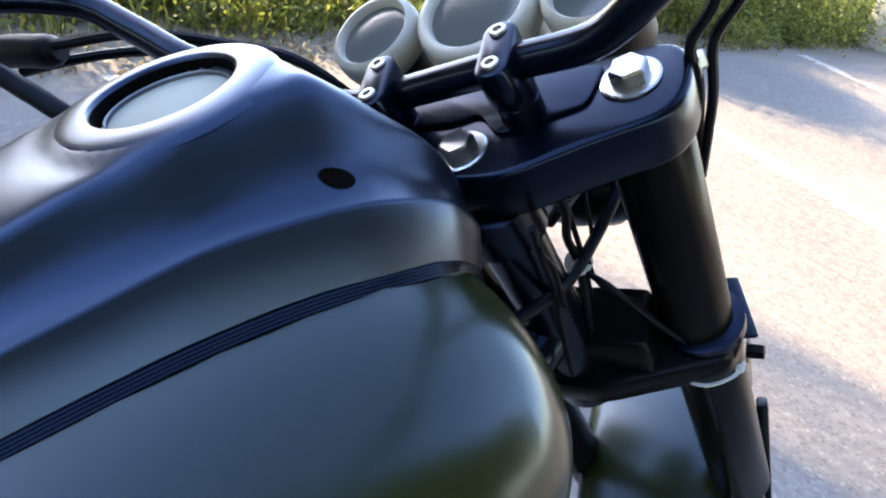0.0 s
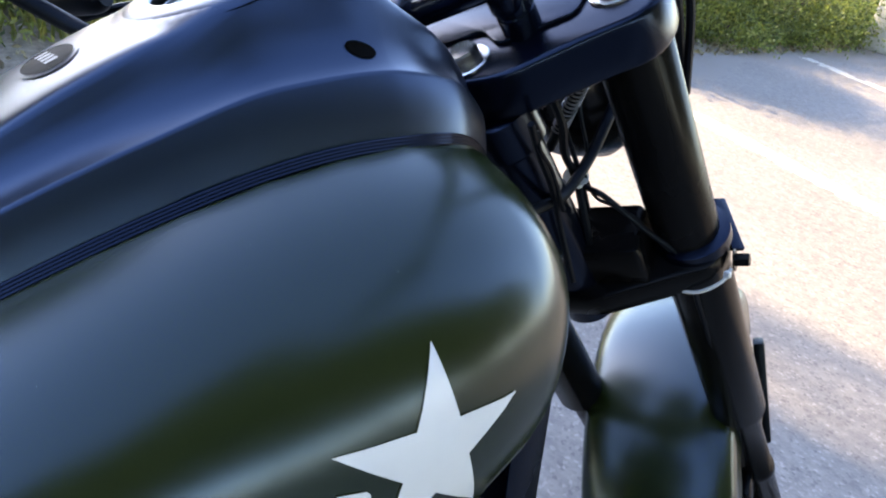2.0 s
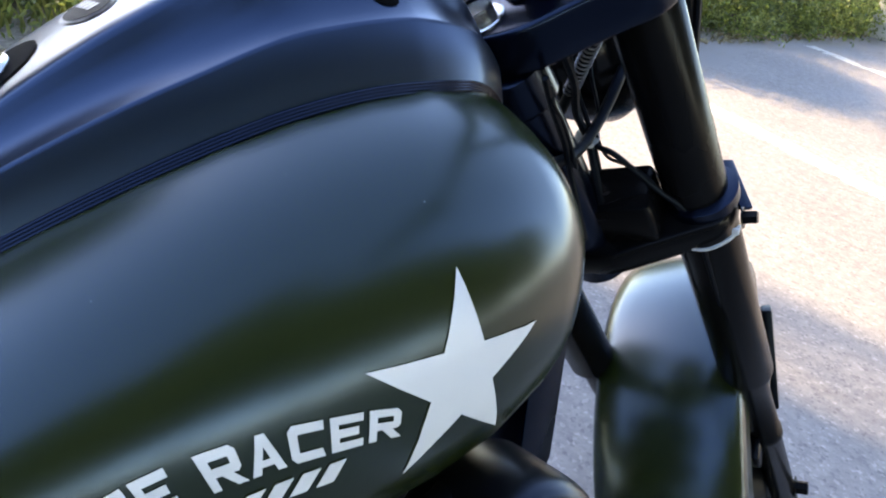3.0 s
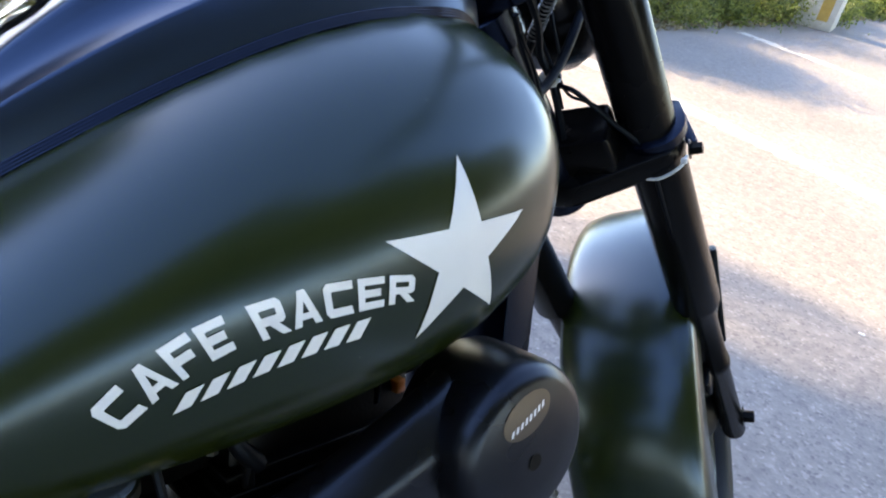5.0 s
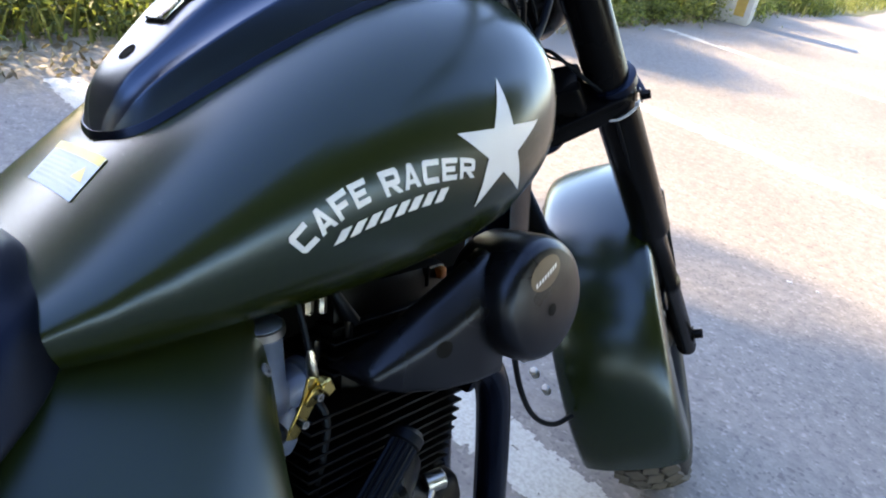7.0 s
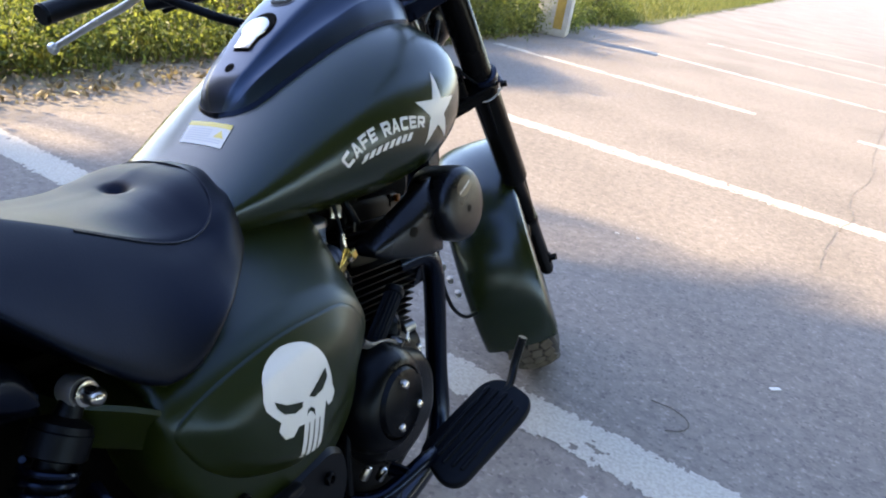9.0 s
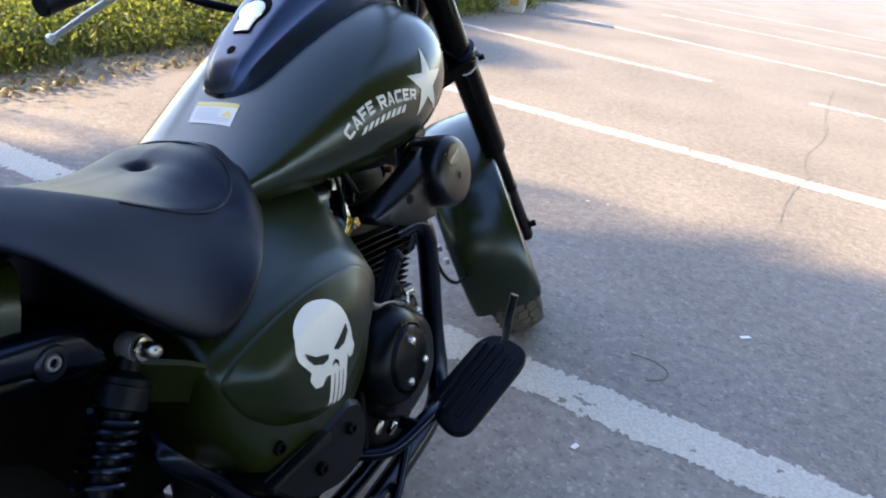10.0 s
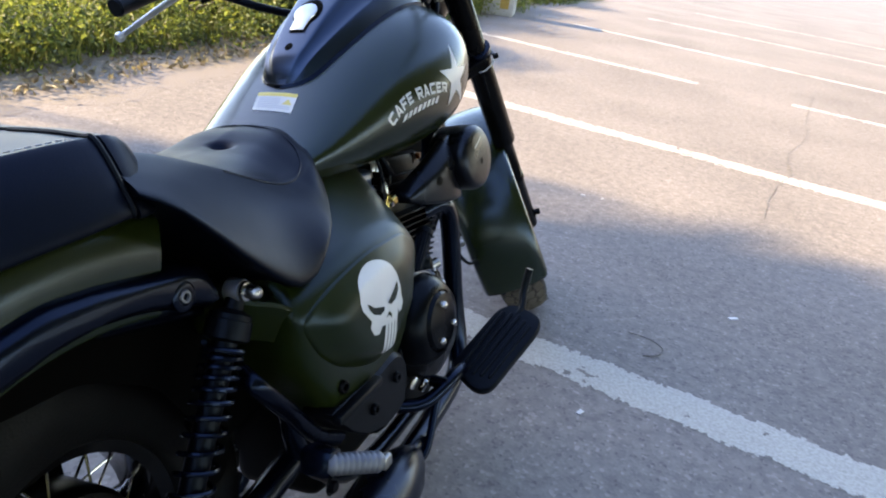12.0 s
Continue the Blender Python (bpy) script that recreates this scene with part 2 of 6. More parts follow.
# tank
TANK_W = curve([0.40, 0.46, 0.52, 0.58, 0.635, 0.70, 0.76, 0.82, 0.88, 0.93, 0.965, 0.985, 0.995], [0.085, 0.110, 0.133, 0.148, 0.161, 0.175, 0.184, 0.187, 0.183, 0.170, 0.147, 0.112, 0.060])
TANK_T = curve([0.40, 0.46, 0.50, 0.541, 0.573, 0.60, 0.65, 0.70, 0.76, 0.82, 0.88, 0.93, 0.965, 0.985, 0.995], [0.680, 0.705, 0.728, 0.757, 0.780, 0.799, 0.832, 0.860, 0.886, 0.903, 0.910, 0.903, 0.880, 0.850, 0.815])
TANK_B = curve([0.40, 0.55, 0.70, 0.82, 0.88, 0.93, 0.965, 0.985, 0.995], [0.648, 0.640, 0.634, 0.640, 0.650, 0.672, 0.700, 0.735, 0.765])
TANK_M = curve([0.40, 0.55, 0.70, 0.85, 0.95, 0.995], [0.672, 0.705, 0.745, 0.768, 0.785, 0.79])


def tank_ring(y, n=64):
    w, t, b, m, c = TANK_W(y), TANK_T(y), TANK_B(y), TANK_M(y), mid(y)
    ring = []
    for k in range(n):
        a = 2 * math.pi * k / n
        ca, sa = math.cos(a), math.sin(a)
        p = 2.25 if sa > 0 else 2.5
        x = w * math.copysign(abs(ca) ** (2 / p), ca)
        z = m + ((t - m) if sa > 0 else (m - b)) * math.copysign(abs(sa) ** (2 / p), sa)
        ring.append((c + x, y, z))
    return ring


tank_ys = [0.40 + 0.04 * i for i in range(14)] + [0.935, 0.947, 0.957, 0.966, 0.974, 0.981, 0.987, 0.992, 0.995]
tank = part("fuel_tank", loft([tank_ring(y) for y in tank_ys]), GREEN, bike, "matte olive green teardrop fuel tank", sharp=80)

from mathutils.bvhtree import BVHTree


def surface(ob):
    return BVHTree.FromPolygons([v.co.copy() for v in ob.data.vertices], [p.vertices[:] for p in ob.data.polygons])


tank_bvh = surface(tank)


def wrap(bm, tree, way, lift=0.0008):
    """Presses a flat outline onto a surface along a direction."""
    way = Vector(way)
    for v in bm.verts:
        hit, normal, _, _ = tree.ray_cast(v.co - way * 0.5, way)
        if hit is not None:
            v.co = hit + (normal if normal.dot(way) < 0 else -normal) * lift
    return bm


def decal(polys, cut=0.006):
    """Flat faces cut small enough to follow a curved surface. polys: outlines of 3-D points."""
    bm = bmesh.new()
    for poly in polys:
        bm.faces.new([bm.verts.new(p) for p in poly])
    bmesh.ops.remove_doubles(bm, verts=bm.verts[:], dist=1e-6)
    bmesh.ops.triangulate(bm, faces=bm.faces[:])
    for _ in range(5):
        long = [e for e in bm.edges if e.calc_length() > cut]
        if not long:
            break
        bmesh.ops.subdivide_edges(bm, edges=long, cuts=1)
        bmesh.ops.triangulate(bm, faces=bm.faces[:])
    return bm


# star
star = []
cy, cz = 0.8365, 0.7695
tips = [(0.838, 0.826), (0.890, 0.786), (0.870, 0.724), (0.804, 0.722), (0.781, 0.788)]
for i, (ty, tz) in enumerate(tips):
    ny, nz = tips[(i + 1) % 5]
    my, mz = (ty + ny) / 2 - cy, (tz + nz) / 2 - cz
    k = 0.0215 / math.hypot(my, mz)
    star += [(0.3, ty, tz), (0.3, cy + my * k, cz + mz * k)]
fan = [[(0.3, cy, cz), star[i], star[(i + 1) % 10]] for i in range(10)]
part("star_decal", wrap(decal(fan), tank_bvh, (-1, 0, 0)), WHITE, tank, "white five-pointed star decal")


# squared-off capitals, each as outlines in a unit box
GLYPHS = {
    "C": [[(1, 1), (0.14, 1), (0, 0.86), (0, 0.14), (0.14, 0), (1, 0), (0.93, 0.25), (0.27, 0.25), (0.25, 0.29), (0.25, 0.71), (0.27, 0.75), (1, 0.75)]],
    "A": [[(-0.02, 0), (0.25, 0), (0.5, 0.70), (0.5, 1), (0.38, 1)], [(1.02, 0), (0.62, 1), (0.5, 1), (0.5, 0.70), (0.75, 0)], [(0.3143, 0.18), (0.6857, 0.18), (0.6214, 0.36), (0.3786, 0.36)]],
    "F": [[(0, 0), (0.25, 0), (0.25, 0.36), (0.82, 0.36), (0.82, 0.60), (0.25, 0.60), (0.25, 0.76), (1, 0.76), (1, 1), (0, 1)]],
    "E": [[(0, 0), (1, 0), (1, 0.24), (0.25, 0.24), (0.25, 0.38), (0.86, 0.38), (0.86, 0.62), (0.25, 0.62), (0.25, 0.76), (1, 0.76), (1, 1), (0, 1)]],
    "R": [[(0, 0), (0.25, 0), (0.25, 1), (0, 1)], [(0.25, 0.76), (0.74, 0.76), (0.76, 0.74), (0.76, 0.60), (0.74, 0.58), (0.25, 0.58), (0.25, 0.34), (0.42, 0.34), (0.74, 0), (1.06, 0), (0.74, 0.34), (0.90, 0.34), (1, 0.44), (1, 0.88), (0.88, 1), (0.25, 1)]],
}


def lettering(body, base, top, parent, label):
    """Capitals along a bowed base line; base and top are three (y, z) knots each, for the foot and the head of the letters."""
    def along(kn, s):
        return Vector([(1 - s) ** 2 * kn[0][i] + 2 * s * (1 - s) * kn[1][i] + s * s * kn[2][i] for i in (0, 1)])
    pitch = 1.0 / (len(body) - 0.16)
    for i, ch in enumerate(body):
        polys = []
        for outline in GLYPHS[ch]:
            poly = []
            for u, h in outline:
                s = (i + 0.84 * u) * pitch
                p = along(base, s) * (1 - h) + along(top, s) * h
                poly.append((0.3, p.x, p.y))
            polys.append(poly)
        part("letter", wrap(decal(polys, 0.005), tank_bvh, (-1, 0, 0)), WHITE, parent, label)


lettering("CAFE", [(0.645, 0.716), (0.672, 0.740), (0.698, 0.7475)], [(0.632, 0.730), (0.661, 0.759), (0.693, 0.766)], tank, "white capital of the words CAFE RACER")
lettering("RACER", [(0.711, 0.7485), (0.750, 0.756), (0.798, 0.7495)], [(0.704, 0.768), (0.750, 0.777), (0.799, 0.7655)], tank, "white capital of the words CAFE RACER")

# the maker's name under it, as slanted bars
for i in range(8):
    s0, s1 = i / 8, i / 8 + 0.085

    def foot(s, h):
        y = 0.667 + 0.101 * s + 0.0065 * h
        z = 0.7185 + 0.0175 * s + 0.004 * (1 - (2 * s - 1) ** 2) + h * 0.0110
        return (0.3, y, z)
    part("name_bar", wrap(decal([[foot(s0, 0), foot(s1, 0), foot(s1, 1), foot(s0, 1)]], 0.005), tank_bvh, (-1, 0, 0)), WHITE, tank)

# warning sticker
def sticker_point(a, b):
    p = Vector((-0.066, 0.5755, 1)).lerp(Vector((0.011, 0.573, 1)), a)
    q = Vector((-0.060, 0.5435, 1)).lerp(Vector((0.015, 0.540, 1)), a)
    return p.lerp(q, b)


def sticker_rect(a0, b0, a1, b1):
    return [sticker_point(a0, b0), sticker_point(a1, b0), sticker_point(a1, b1), sticker_point(a0, b1)]


sticker = part("warning_sticker", wrap(decal([sticker_rect(0, 0, 1, 1)]), tank_bvh, (0, 0, -1), 0.0009), STICKER, tank, "white warning sticker with a yellow header")
part("header_bar", wrap(decal([sticker_rect(0.0, 0.0, 1, 0.2)]), tank_bvh, (0, 0, -1), 0.0013), YELLOW, sticker)
for i in range(6):
    part("print_bar", wrap(decal([sticker_rect(0.08, 0.3 + 0.1 * i, 0.62 if i < 4 else 0.92, 0.35 + 0.1 * i)]), tank_bvh, (0, 0, -1), 0.0013), INK, sticker)
part("warning_triangle", wrap(decal([[sticker_point(0.70, 0.62), sticker_point(0.94, 0.62), sticker_point(0.82, 0.3)]]), tank_bvh, (0, 0, -1), 0.0013), YELLOW, sticker)

# console on top of the tank
EDGE_W = curve([0.584, 0.586, 0.590, 0.597, 0.605, 0.64, 0.70, 0.75, 0.82, 0.88, 0.93, 0.965, 0.985, 0.993], [0.005, 0.017, 0.029, 0.040, 0.047, 0.062, 0.077, 0.084, 0.088, 0.087, 0.079, 0.062, 0.044, 0.020])
TOP_Z = curve([0.584, 0.589, 0.604, 0.62, 0.66, 0.70, 0.74, 0.78, 0.82, 0.845, 0.862, 0.886, 0.907, 0.93, 0.948, 0.965, 0.985, 0.993], [0.782, 0.808, 0.836, 0.850, 0.884, 0.913, 0.938, 0.957, 0.975, 0.987, 0.9905, 0.982, 0.971, 0.9595, 0.948, 0.932, 0.905, 0.880])
KNEE_Z = curve([0.584, 0.589, 0.604, 0.64, 0.70, 0.75, 0.82, 0.88, 0.93, 0.965, 0.985, 0.993], [0.778, 0.797, 0.822, 0.850, 0.884, 0.906, 0.930, 0.936, 0.928, 0.908, 0.888, 0.870])


def tank_height(x, y):
    hit, _, _, _ = tank_bvh.ray_cast(Vector((x, y, 1.3)), Vector((0, 0, -1)))
    return hit.z if hit is not None else TANK_T(min(y, 0.99))


GAUGE_Y, GAUGE_Z = 0.817, 0.976
SHOULDER = curve([0.0, 0.036, 0.040, 0.044, 0.050, 0.058, 0.070], [-0.012, -0.0100, -0.0022, -0.0012, -0.0016, -0.0050, -0.0110])


def ease(v):
    v = min(max(v, 0.0), 1.0)
    return v * v * (3 - 2 * v)


def swell(x, y, z):
    """The crown flattens into a broad shoulder that carries the gauge."""
    d = math.hypot(x - mid(GAUGE_Y), (y - GAUGE_Y) / 0.92)
    s = GAUGE_Z + 0.435 * (y - GAUGE_Y) + SHOULDER(min(d, 0.07))
    return z + (s - z) * ease((0.068 - d) / 0.022)


def console_ring(y):
    w, t, k, c = EDGE_W(y), TOP_Z(y), KNEE_Z(y), mid(y)
    e = tank_height(c + w, y) - 0.002
    k, t = max(k, e + 0.004), max(t, e + 0.006)
    drop = [(1.0, 1.0), (1.0, 0.95), (0.985, 0.80), (0.955, 0.52), (0.92, 0.26), (0.885, 0.07), (0.873, 0.015)]
    rise = [(0.862, 0.0), (0.848, 0.012), (0.80, 0.05), (0.73, 0.13), (0.67, 0.25), (0.625, 0.40), (0.59, 0.57), (0.562, 0.73), (0.545, 0.81), (0.525, 0.86), (0.49, 0.895), (0.45, 0.918), (0.40, 0.935), (0.34, 0.955), (0.28, 0.968), (0.22, 0.98), (0.12, 0.995), (0.0, 1.0)]
    full = ease((y - 0.735) / 0.06) * ease((0.935 - y) / 0.07)
    dome_rise = curve([0.0, 0.40, 0.49, 0.545, 0.59, 0.64, 0.70, 0.77, 0.848, 0.862], [1.0, 0.985, 0.965, 0.91, 0.79, 0.56, 0.30, 0.12, 0.012, 0.0])
    half = [(a, k + (e - k) * f) for a, f in drop] + [(a, k + (t - k) * (f + (dome_rise(a) - f) * full)) for a, f in rise]
    right = [(c + w * a, y, swell(c + w * a, y, z)) for a, z in half]
    left = [(c - w * a, y, swell(c - w * a, y, z)) for a, z in half[-2::-1]]
    return right + left


cys = [0.584, 0.5855, 0.588, 0.592, 0.597, 0.603] + [0.61 + 0.01 * i for i in range(15)] + [0.755 + 0.004 * i for i in range(34)] + [0.90, 0.91, 0.92, 0.93] + [0.937, 0.95, 0.962, 0.972, 0.98, 0.987, 0.993]
console = part("tank_console", loft([console_ring(y) for y in cys]), CONSOLE, bike, "satin black console along the tank's top", sharp=50)
console_bvh = surface(console)

# rubber trim between console and tank
rim = [0.5865, 0.590, 0.596, 0.605, 0.62, 0.65, 0.70, 0.75, 0.80, 0.85, 0.90, 0.93, 0.955, 0.972, 0.985]
bm = bmesh.new()
for lift, out in ((-0.0004, 0.0022), (0.0012, 0.0016), (0.0028, 0.0010), (0.0044, 0.0004)):
    edge_path = [(mid(y) + EDGE_W(y) + out, y, tank_height(mid(y) + EDGE_W(y), y) + lift) for y in rim[::-1]]
    edge_path.append((mid(0.584), 0.5838 - out, tank_height(mid(0.584), 0.5838) + lift))
    edge_path += [(mid(y) - EDGE_W(y) - out, y, tank_height(mid(y) - EDGE_W(y), y) + lift) for y in rim]
    tube(edge_path, 0.0011, 6, 4, bm)
part("rubber_trim", bm, BLACK, console, "ribbed black rubber trim")

# hole in the console's flank: a flat dark oval for the shade inside
hole = decal([[(0.3, 0.868 + 0.0080 * math.cos(a) * (1.25 if math.cos(a) > 0 else 1), 0.9455 + 0.0042 * math.sin(a) - 0.0015 * math.cos(a)) for a in [2 * math.pi * k / 20 for k in range(20)]]])
part("screw_hole", wrap(hole, console_bvh, (-1, 0, 0), 0.0006), VOID, console, "dark oval screw hole")

# gauge sunk into a collar on the console
gauge_axis = Vector((0.0, -0.40, 0.92)).normalized()
gauge_at = Vector((mid(0.816), 0.817, 0.976))
part("gauge_collar", revolve([(0.0555, -0.0060), (0.0530, -0.0030), (0.0505, -0.0016), (0.0470, -0.0005), (0.0430, 0.0002), (0.0395, 0.0005), (0.0370, 0.0004), (0.0356, -0.0002), (0.0350, -0.0020)], gauge_at, gauge_axis, 72, cap=False), CONSOLE, console, "flush collar round the gauge", sharp=60)
# The well is near-black, so the gap's shade sits in its colour.
part("gauge_well", revolve([(0.0352, -0.0018), (0.0346, -0.0022), (0.0340, -0.0105), (0.026, -0.011)], gauge_at, gauge_axis, 72, cap=False), VOID, console, "dark gap round the gauge", sharp=60)
part("gauge_ring", revolve([(0.0310, -0.0100), (0.0310, -0.0065), (0.0303, -0.0058), (0.0296, -0.0065), (0.0296, -0.0100)], gauge_at, gauge_axis, 56), PEGGREY, console)
part("gauge_glass", revolve([(0.0302, -0.0085), (0.027, -0.0075), (0.016, -0.0065), (1e-5, -0.006)], gauge_at, gauge_axis, 40), LCD, console, "pale round gauge under glass")

# oval badge behind the gauge
def top_oval(y0, ry, rx, z=1.2, n=28, x0=None):
    c = mid(y0) if x0 is None else x0
    return [(c + rx * math.cos(2 * math.pi * k / n), y0 + ry * math.sin(2 * math.pi * k / n), z) for k in range(n)]


part("badge_rim", wrap(decal([top_oval(0.733, 0.0135, 0.021)]), console_bvh, (0, 0, -1), 0.0008), PEGGREY, console)
part("badge", wrap(decal([top_oval(0.733, 0.012, 0.019)]), console_bvh, (0, 0, -1), 0.0014), INKHOLE, console, "small dark oval badge with silver bars")
for i in range(4):
    x = mid(0.733) - 0.012 + 0.006 * i
    part("badge_bar", wrap(decal([[(x, 0.730, 1.2), (x + 0.004, 0.730, 1.2), (x + 0.005, 0.736, 1.2), (x + 0.001, 0.736, 1.2)]]), console_bvh, (0, 0, -1), 0.0018), PEGGREY, console)

# filler cap in its keyhole recess
outline = []
for k in range(25):
    a = radians(-50 + 280 * k / 24)
    outline.append((mid(0.680) + 0.0262 * math.cos(a), 0.680 + 0.0262 * math.sin(a), 1.2))
outline += [(mid(0.64) - 0.0135, 0.6415, 1.2), (mid(0.64) + 0.0135, 0.6415, 1.2)]
# Flat keyhole patch, dark in place of the recess's shade.
part("cap_recess", wrap(decal([outline]), console_bvh, (0, 0, -1), 0.0008), VOID, console, "dark keyhole-shaped cap recess")
cap_outline = []
for k in range(25):
    a = radians(-45 + 270 * k / 24)
    cap_outline.append((0.0215 * math.cos(a), 0.678 + 0.0215 * math.sin(a)))
cap_outline += [(-0.0130, 0.636), (0.0130, 0.636)]
slope = math.atan2(TOP_Z(0.69) - TOP_Z(0.64), 0.05)
capm = Matrix.Translation((mid(0.66), 0.66, TOP_Z(0.66) + 0.0045)) @ Matrix.Rotation(slope, 4, "X") @ Matrix.Translation((0, -0.66, 0))
part("filler_cap", slab(cap_outline, 0.006, capm, 0.0015), CHROME, console, "polished keyhole-shaped fuel filler cap")
# Flat dark dot for the shade in the lock's hole.
part("lock_dot", wrap(decal([top_oval(0.6180, 0.0062, 0.0072)]), console_bvh, (0, 0, -1), 0.0005), VOID, console)


# ---- steering: front end turned to the left ----
RAKE, STEER = radians(38.6), radians(24)
HEAD = Vector((0, 1.0, 0.93))
F_E = Vector((0, math.cos(RAKE), math.sin(RAKE)))
F_W = Vector((0, -math.sin(RAKE), math.cos(RAKE)))
F_U = math.cos(STEER) * Vector((1, 0, 0)) + math.sin(STEER) * F_E
F_V = -math.sin(STEER) * Vector((1, 0, 0)) + math.cos(STEER) * F_E
FRONT = Matrix.Translation(HEAD) @ Matrix(((F_U.x, F_V.x, F_W.x, 0), (F_U.y, F_V.y, F_W.y, 0), (F_U.z, F_V.z, F_W.z, 0), (0, 0, 0, 1)))


def fr(u, v, w):
    return FRONT @ Vector((u, v, w))


# top clamp
clamp_out = rounded([(-0.030, -0.022), (0.030, -0.022), (0.085, 0.006), (0.126, 0.022), (0.134, 0.060), (0.118, 0.092), (0.070, 0.080), (-0.070, 0.080), (-0.118, 0.092), (-0.134, 0.060), (-0.126, 0.022), (-0.085, 0.006)],
                    [0.018, 0.018, 0.03, 0.02, 0.03, 0.02, 0.03, 0.03, 0.02, 0.03, 0.02, 0.03])
top_clamp = part("top_clamp", slab(clamp_out, 0.040, FRONT @ Matrix.Translation((0, 0, -0.003)), 0.005, 3), BLACK, bike, "satin black upper fork clamp")
pad_out = rounded([(-0.062, 0.026), (-0.020, 0.026), (0.0, 0.034), (0.020, 0.012), (0.074, 0.034), (0.078, 0.070), (-0.070, 0.072)], 0.008)
part("clamp_plate", slab(pad_out, 0.004, FRONT @ Matrix.Translation((0, 0, 0.0005)), 0.0012, 2), BLACK, top_clamp)
hex_bolt("stem_bolt", fr(-0.003, 0.002, -0.003), F_W, 0.0235, top_clamp, washer=0.98, height=0.0095, label="bright hexagonal stem bolt")
for s in (1, -1):
    hex_bolt("fork_bolt", fr(s * 0.096, 0.055, -0.003), F_W, 0.0245, top_clamp, washer=1.0, height=0.0095, label="bright hexagonal fork bolt")
    hex_bolt("pinch_bolt", fr(s * 0.127, 0.082, -0.018), s * F_U + 0.5 * F_V, 0.013, top_clamp, STEEL)

# risers and handlebar
BAR_V = 0.033
riser_shape = rounded([(-0.0108, -0.0235), (0.0108, -0.0235), (0.0108, 0.0235), (-0.0108, 0.0235)], 0.0105, 6)
for s, ru, rw in ((1, 0.0345, 0.002), (-1, -0.0585, -0.009)):
    post = revolve([(0.0142, -0.012), (0.0142, 0.012), (0.0134, 0.013), (0.0134, 0.014), (0.0142, 0.015), (0.0142, 0.030)], fr(ru, BAR_V - 0.005, rw), F_W, 28)
    riser = part("handlebar_riser", post, BLACK, bike, "black handlebar riser with two socket screws")
    m = FRONT @ Matrix.Translation((ru, BAR_V - 0.005, rw + 0.0515)) @ Matrix.Rotation(radians(4), 4, "X") @ Matrix.Rotation(radians(6), 4, "Z")
    part("clamp_cap", slab(riser_shape, 0.030, m, 0.003, 2), BLACK, riser)
    for v in (-0.0138, 0.0138):
        p = m @ Vector((0, v, 0.0))
        socket_screw("socket_screw", p, F_W, 0.0056, riser, STEEL, 0.0022)

bar_pts = [(-0.445, -0.166, 0.258), (-0.390, -0.065, 0.207), (-0.344, 0.010, 0.173), (-0.300, 0.052, 0.132), (-0.253, 0.046, 0.103), (-0.207, 0.032, 0.080), (-0.160, 0.030, 0.053), (-0.120, 0.030, 0.032), (-0.088, 0.031, 0.0205),
           (-0.051, 0.033, 0.024), (0.017, 0.033, 0.034), (0.046, 0.033, 0.0385), (0.080, 0.033, 0.0425), (0.100, 0.034, 0.049), (0.122, 0.037, 0.064), (0.150, 0.042, 0.083), (0.185, 0.047, 0.098), (0.220, 0.051, 0.114), (0.278, 0.051, 0.140), (0.344, 0.010, 0.173), (0.390, -0.065, 0.207), (0.445, -0.166, 0.258)]
bar = part("handlebar", tube([fr(*p) for p in bar_pts], 0.0110, 16, 6), BLACK, bike, "bent satin black handlebar")
for s in (1, -1):
    a, b = fr(s * 0.390, -0.065, 0.207), fr(s * 0.446, -0.168, 0.259)
    ax = (b - a).normalized()
    length = (b - a).length
    part("grip", revolve([(0.0165, 0), (0.0172, 0.004), (0.0160, 0.012), (0.0160, length - 0.006), (0.0172, length - 0.003), (0.0150, length + 0.002)], a, ax, 22), RUBBER, bar, "black rubber grip")
    # switch housing
    h0 = fr(s * 0.366, -0.025, 0.189)
    part("switch_housing", revolve([(0.014, -0.022), (0.021, -0.020), (0.022, 0.0), (0.021, 0.020), (0.014, 0.022)], h0, ax, 20), PLASTIC, bar)
    l0 = fr(s * 0.374, -0.002, 0.160)
    l1, l2, l3 = fr(s * 0.400, -0.037, 0.165), fr(s * 0.442, -0.094, 0.181), fr(s * 0.485, -0.152, 0.196)
    lev = tube([l0, l1, l2, l3], [0.008, 0.0095, 0.0080, 0.0065], 12, 5, squash=0.6)
    revolve([(0.001, -0.009), (0.0080, -0.005), (0.0095, 0.0), (0.0080, 0.005), (0.001, 0.009)], l3, (l3 - l2), 14, lev)
    part("lever", lev, LEVER if s < 0 else BLACK, bar, "bare aluminium clutch lever" if s < 0 else "black brake lever")
    part("lever_bracket", rbox((0.03, 0.03, 0.022), Matrix.Translation(fr(s * 0.362, 0.006, 0.165)), 0.006), PLASTIC, bar)
part("switch_button", rbox((0.012, 0.010, 0.008), Matrix.Translation(fr(-0.345, -0.01, 0.200)), 0.002), REDP, bar, "red switch button")

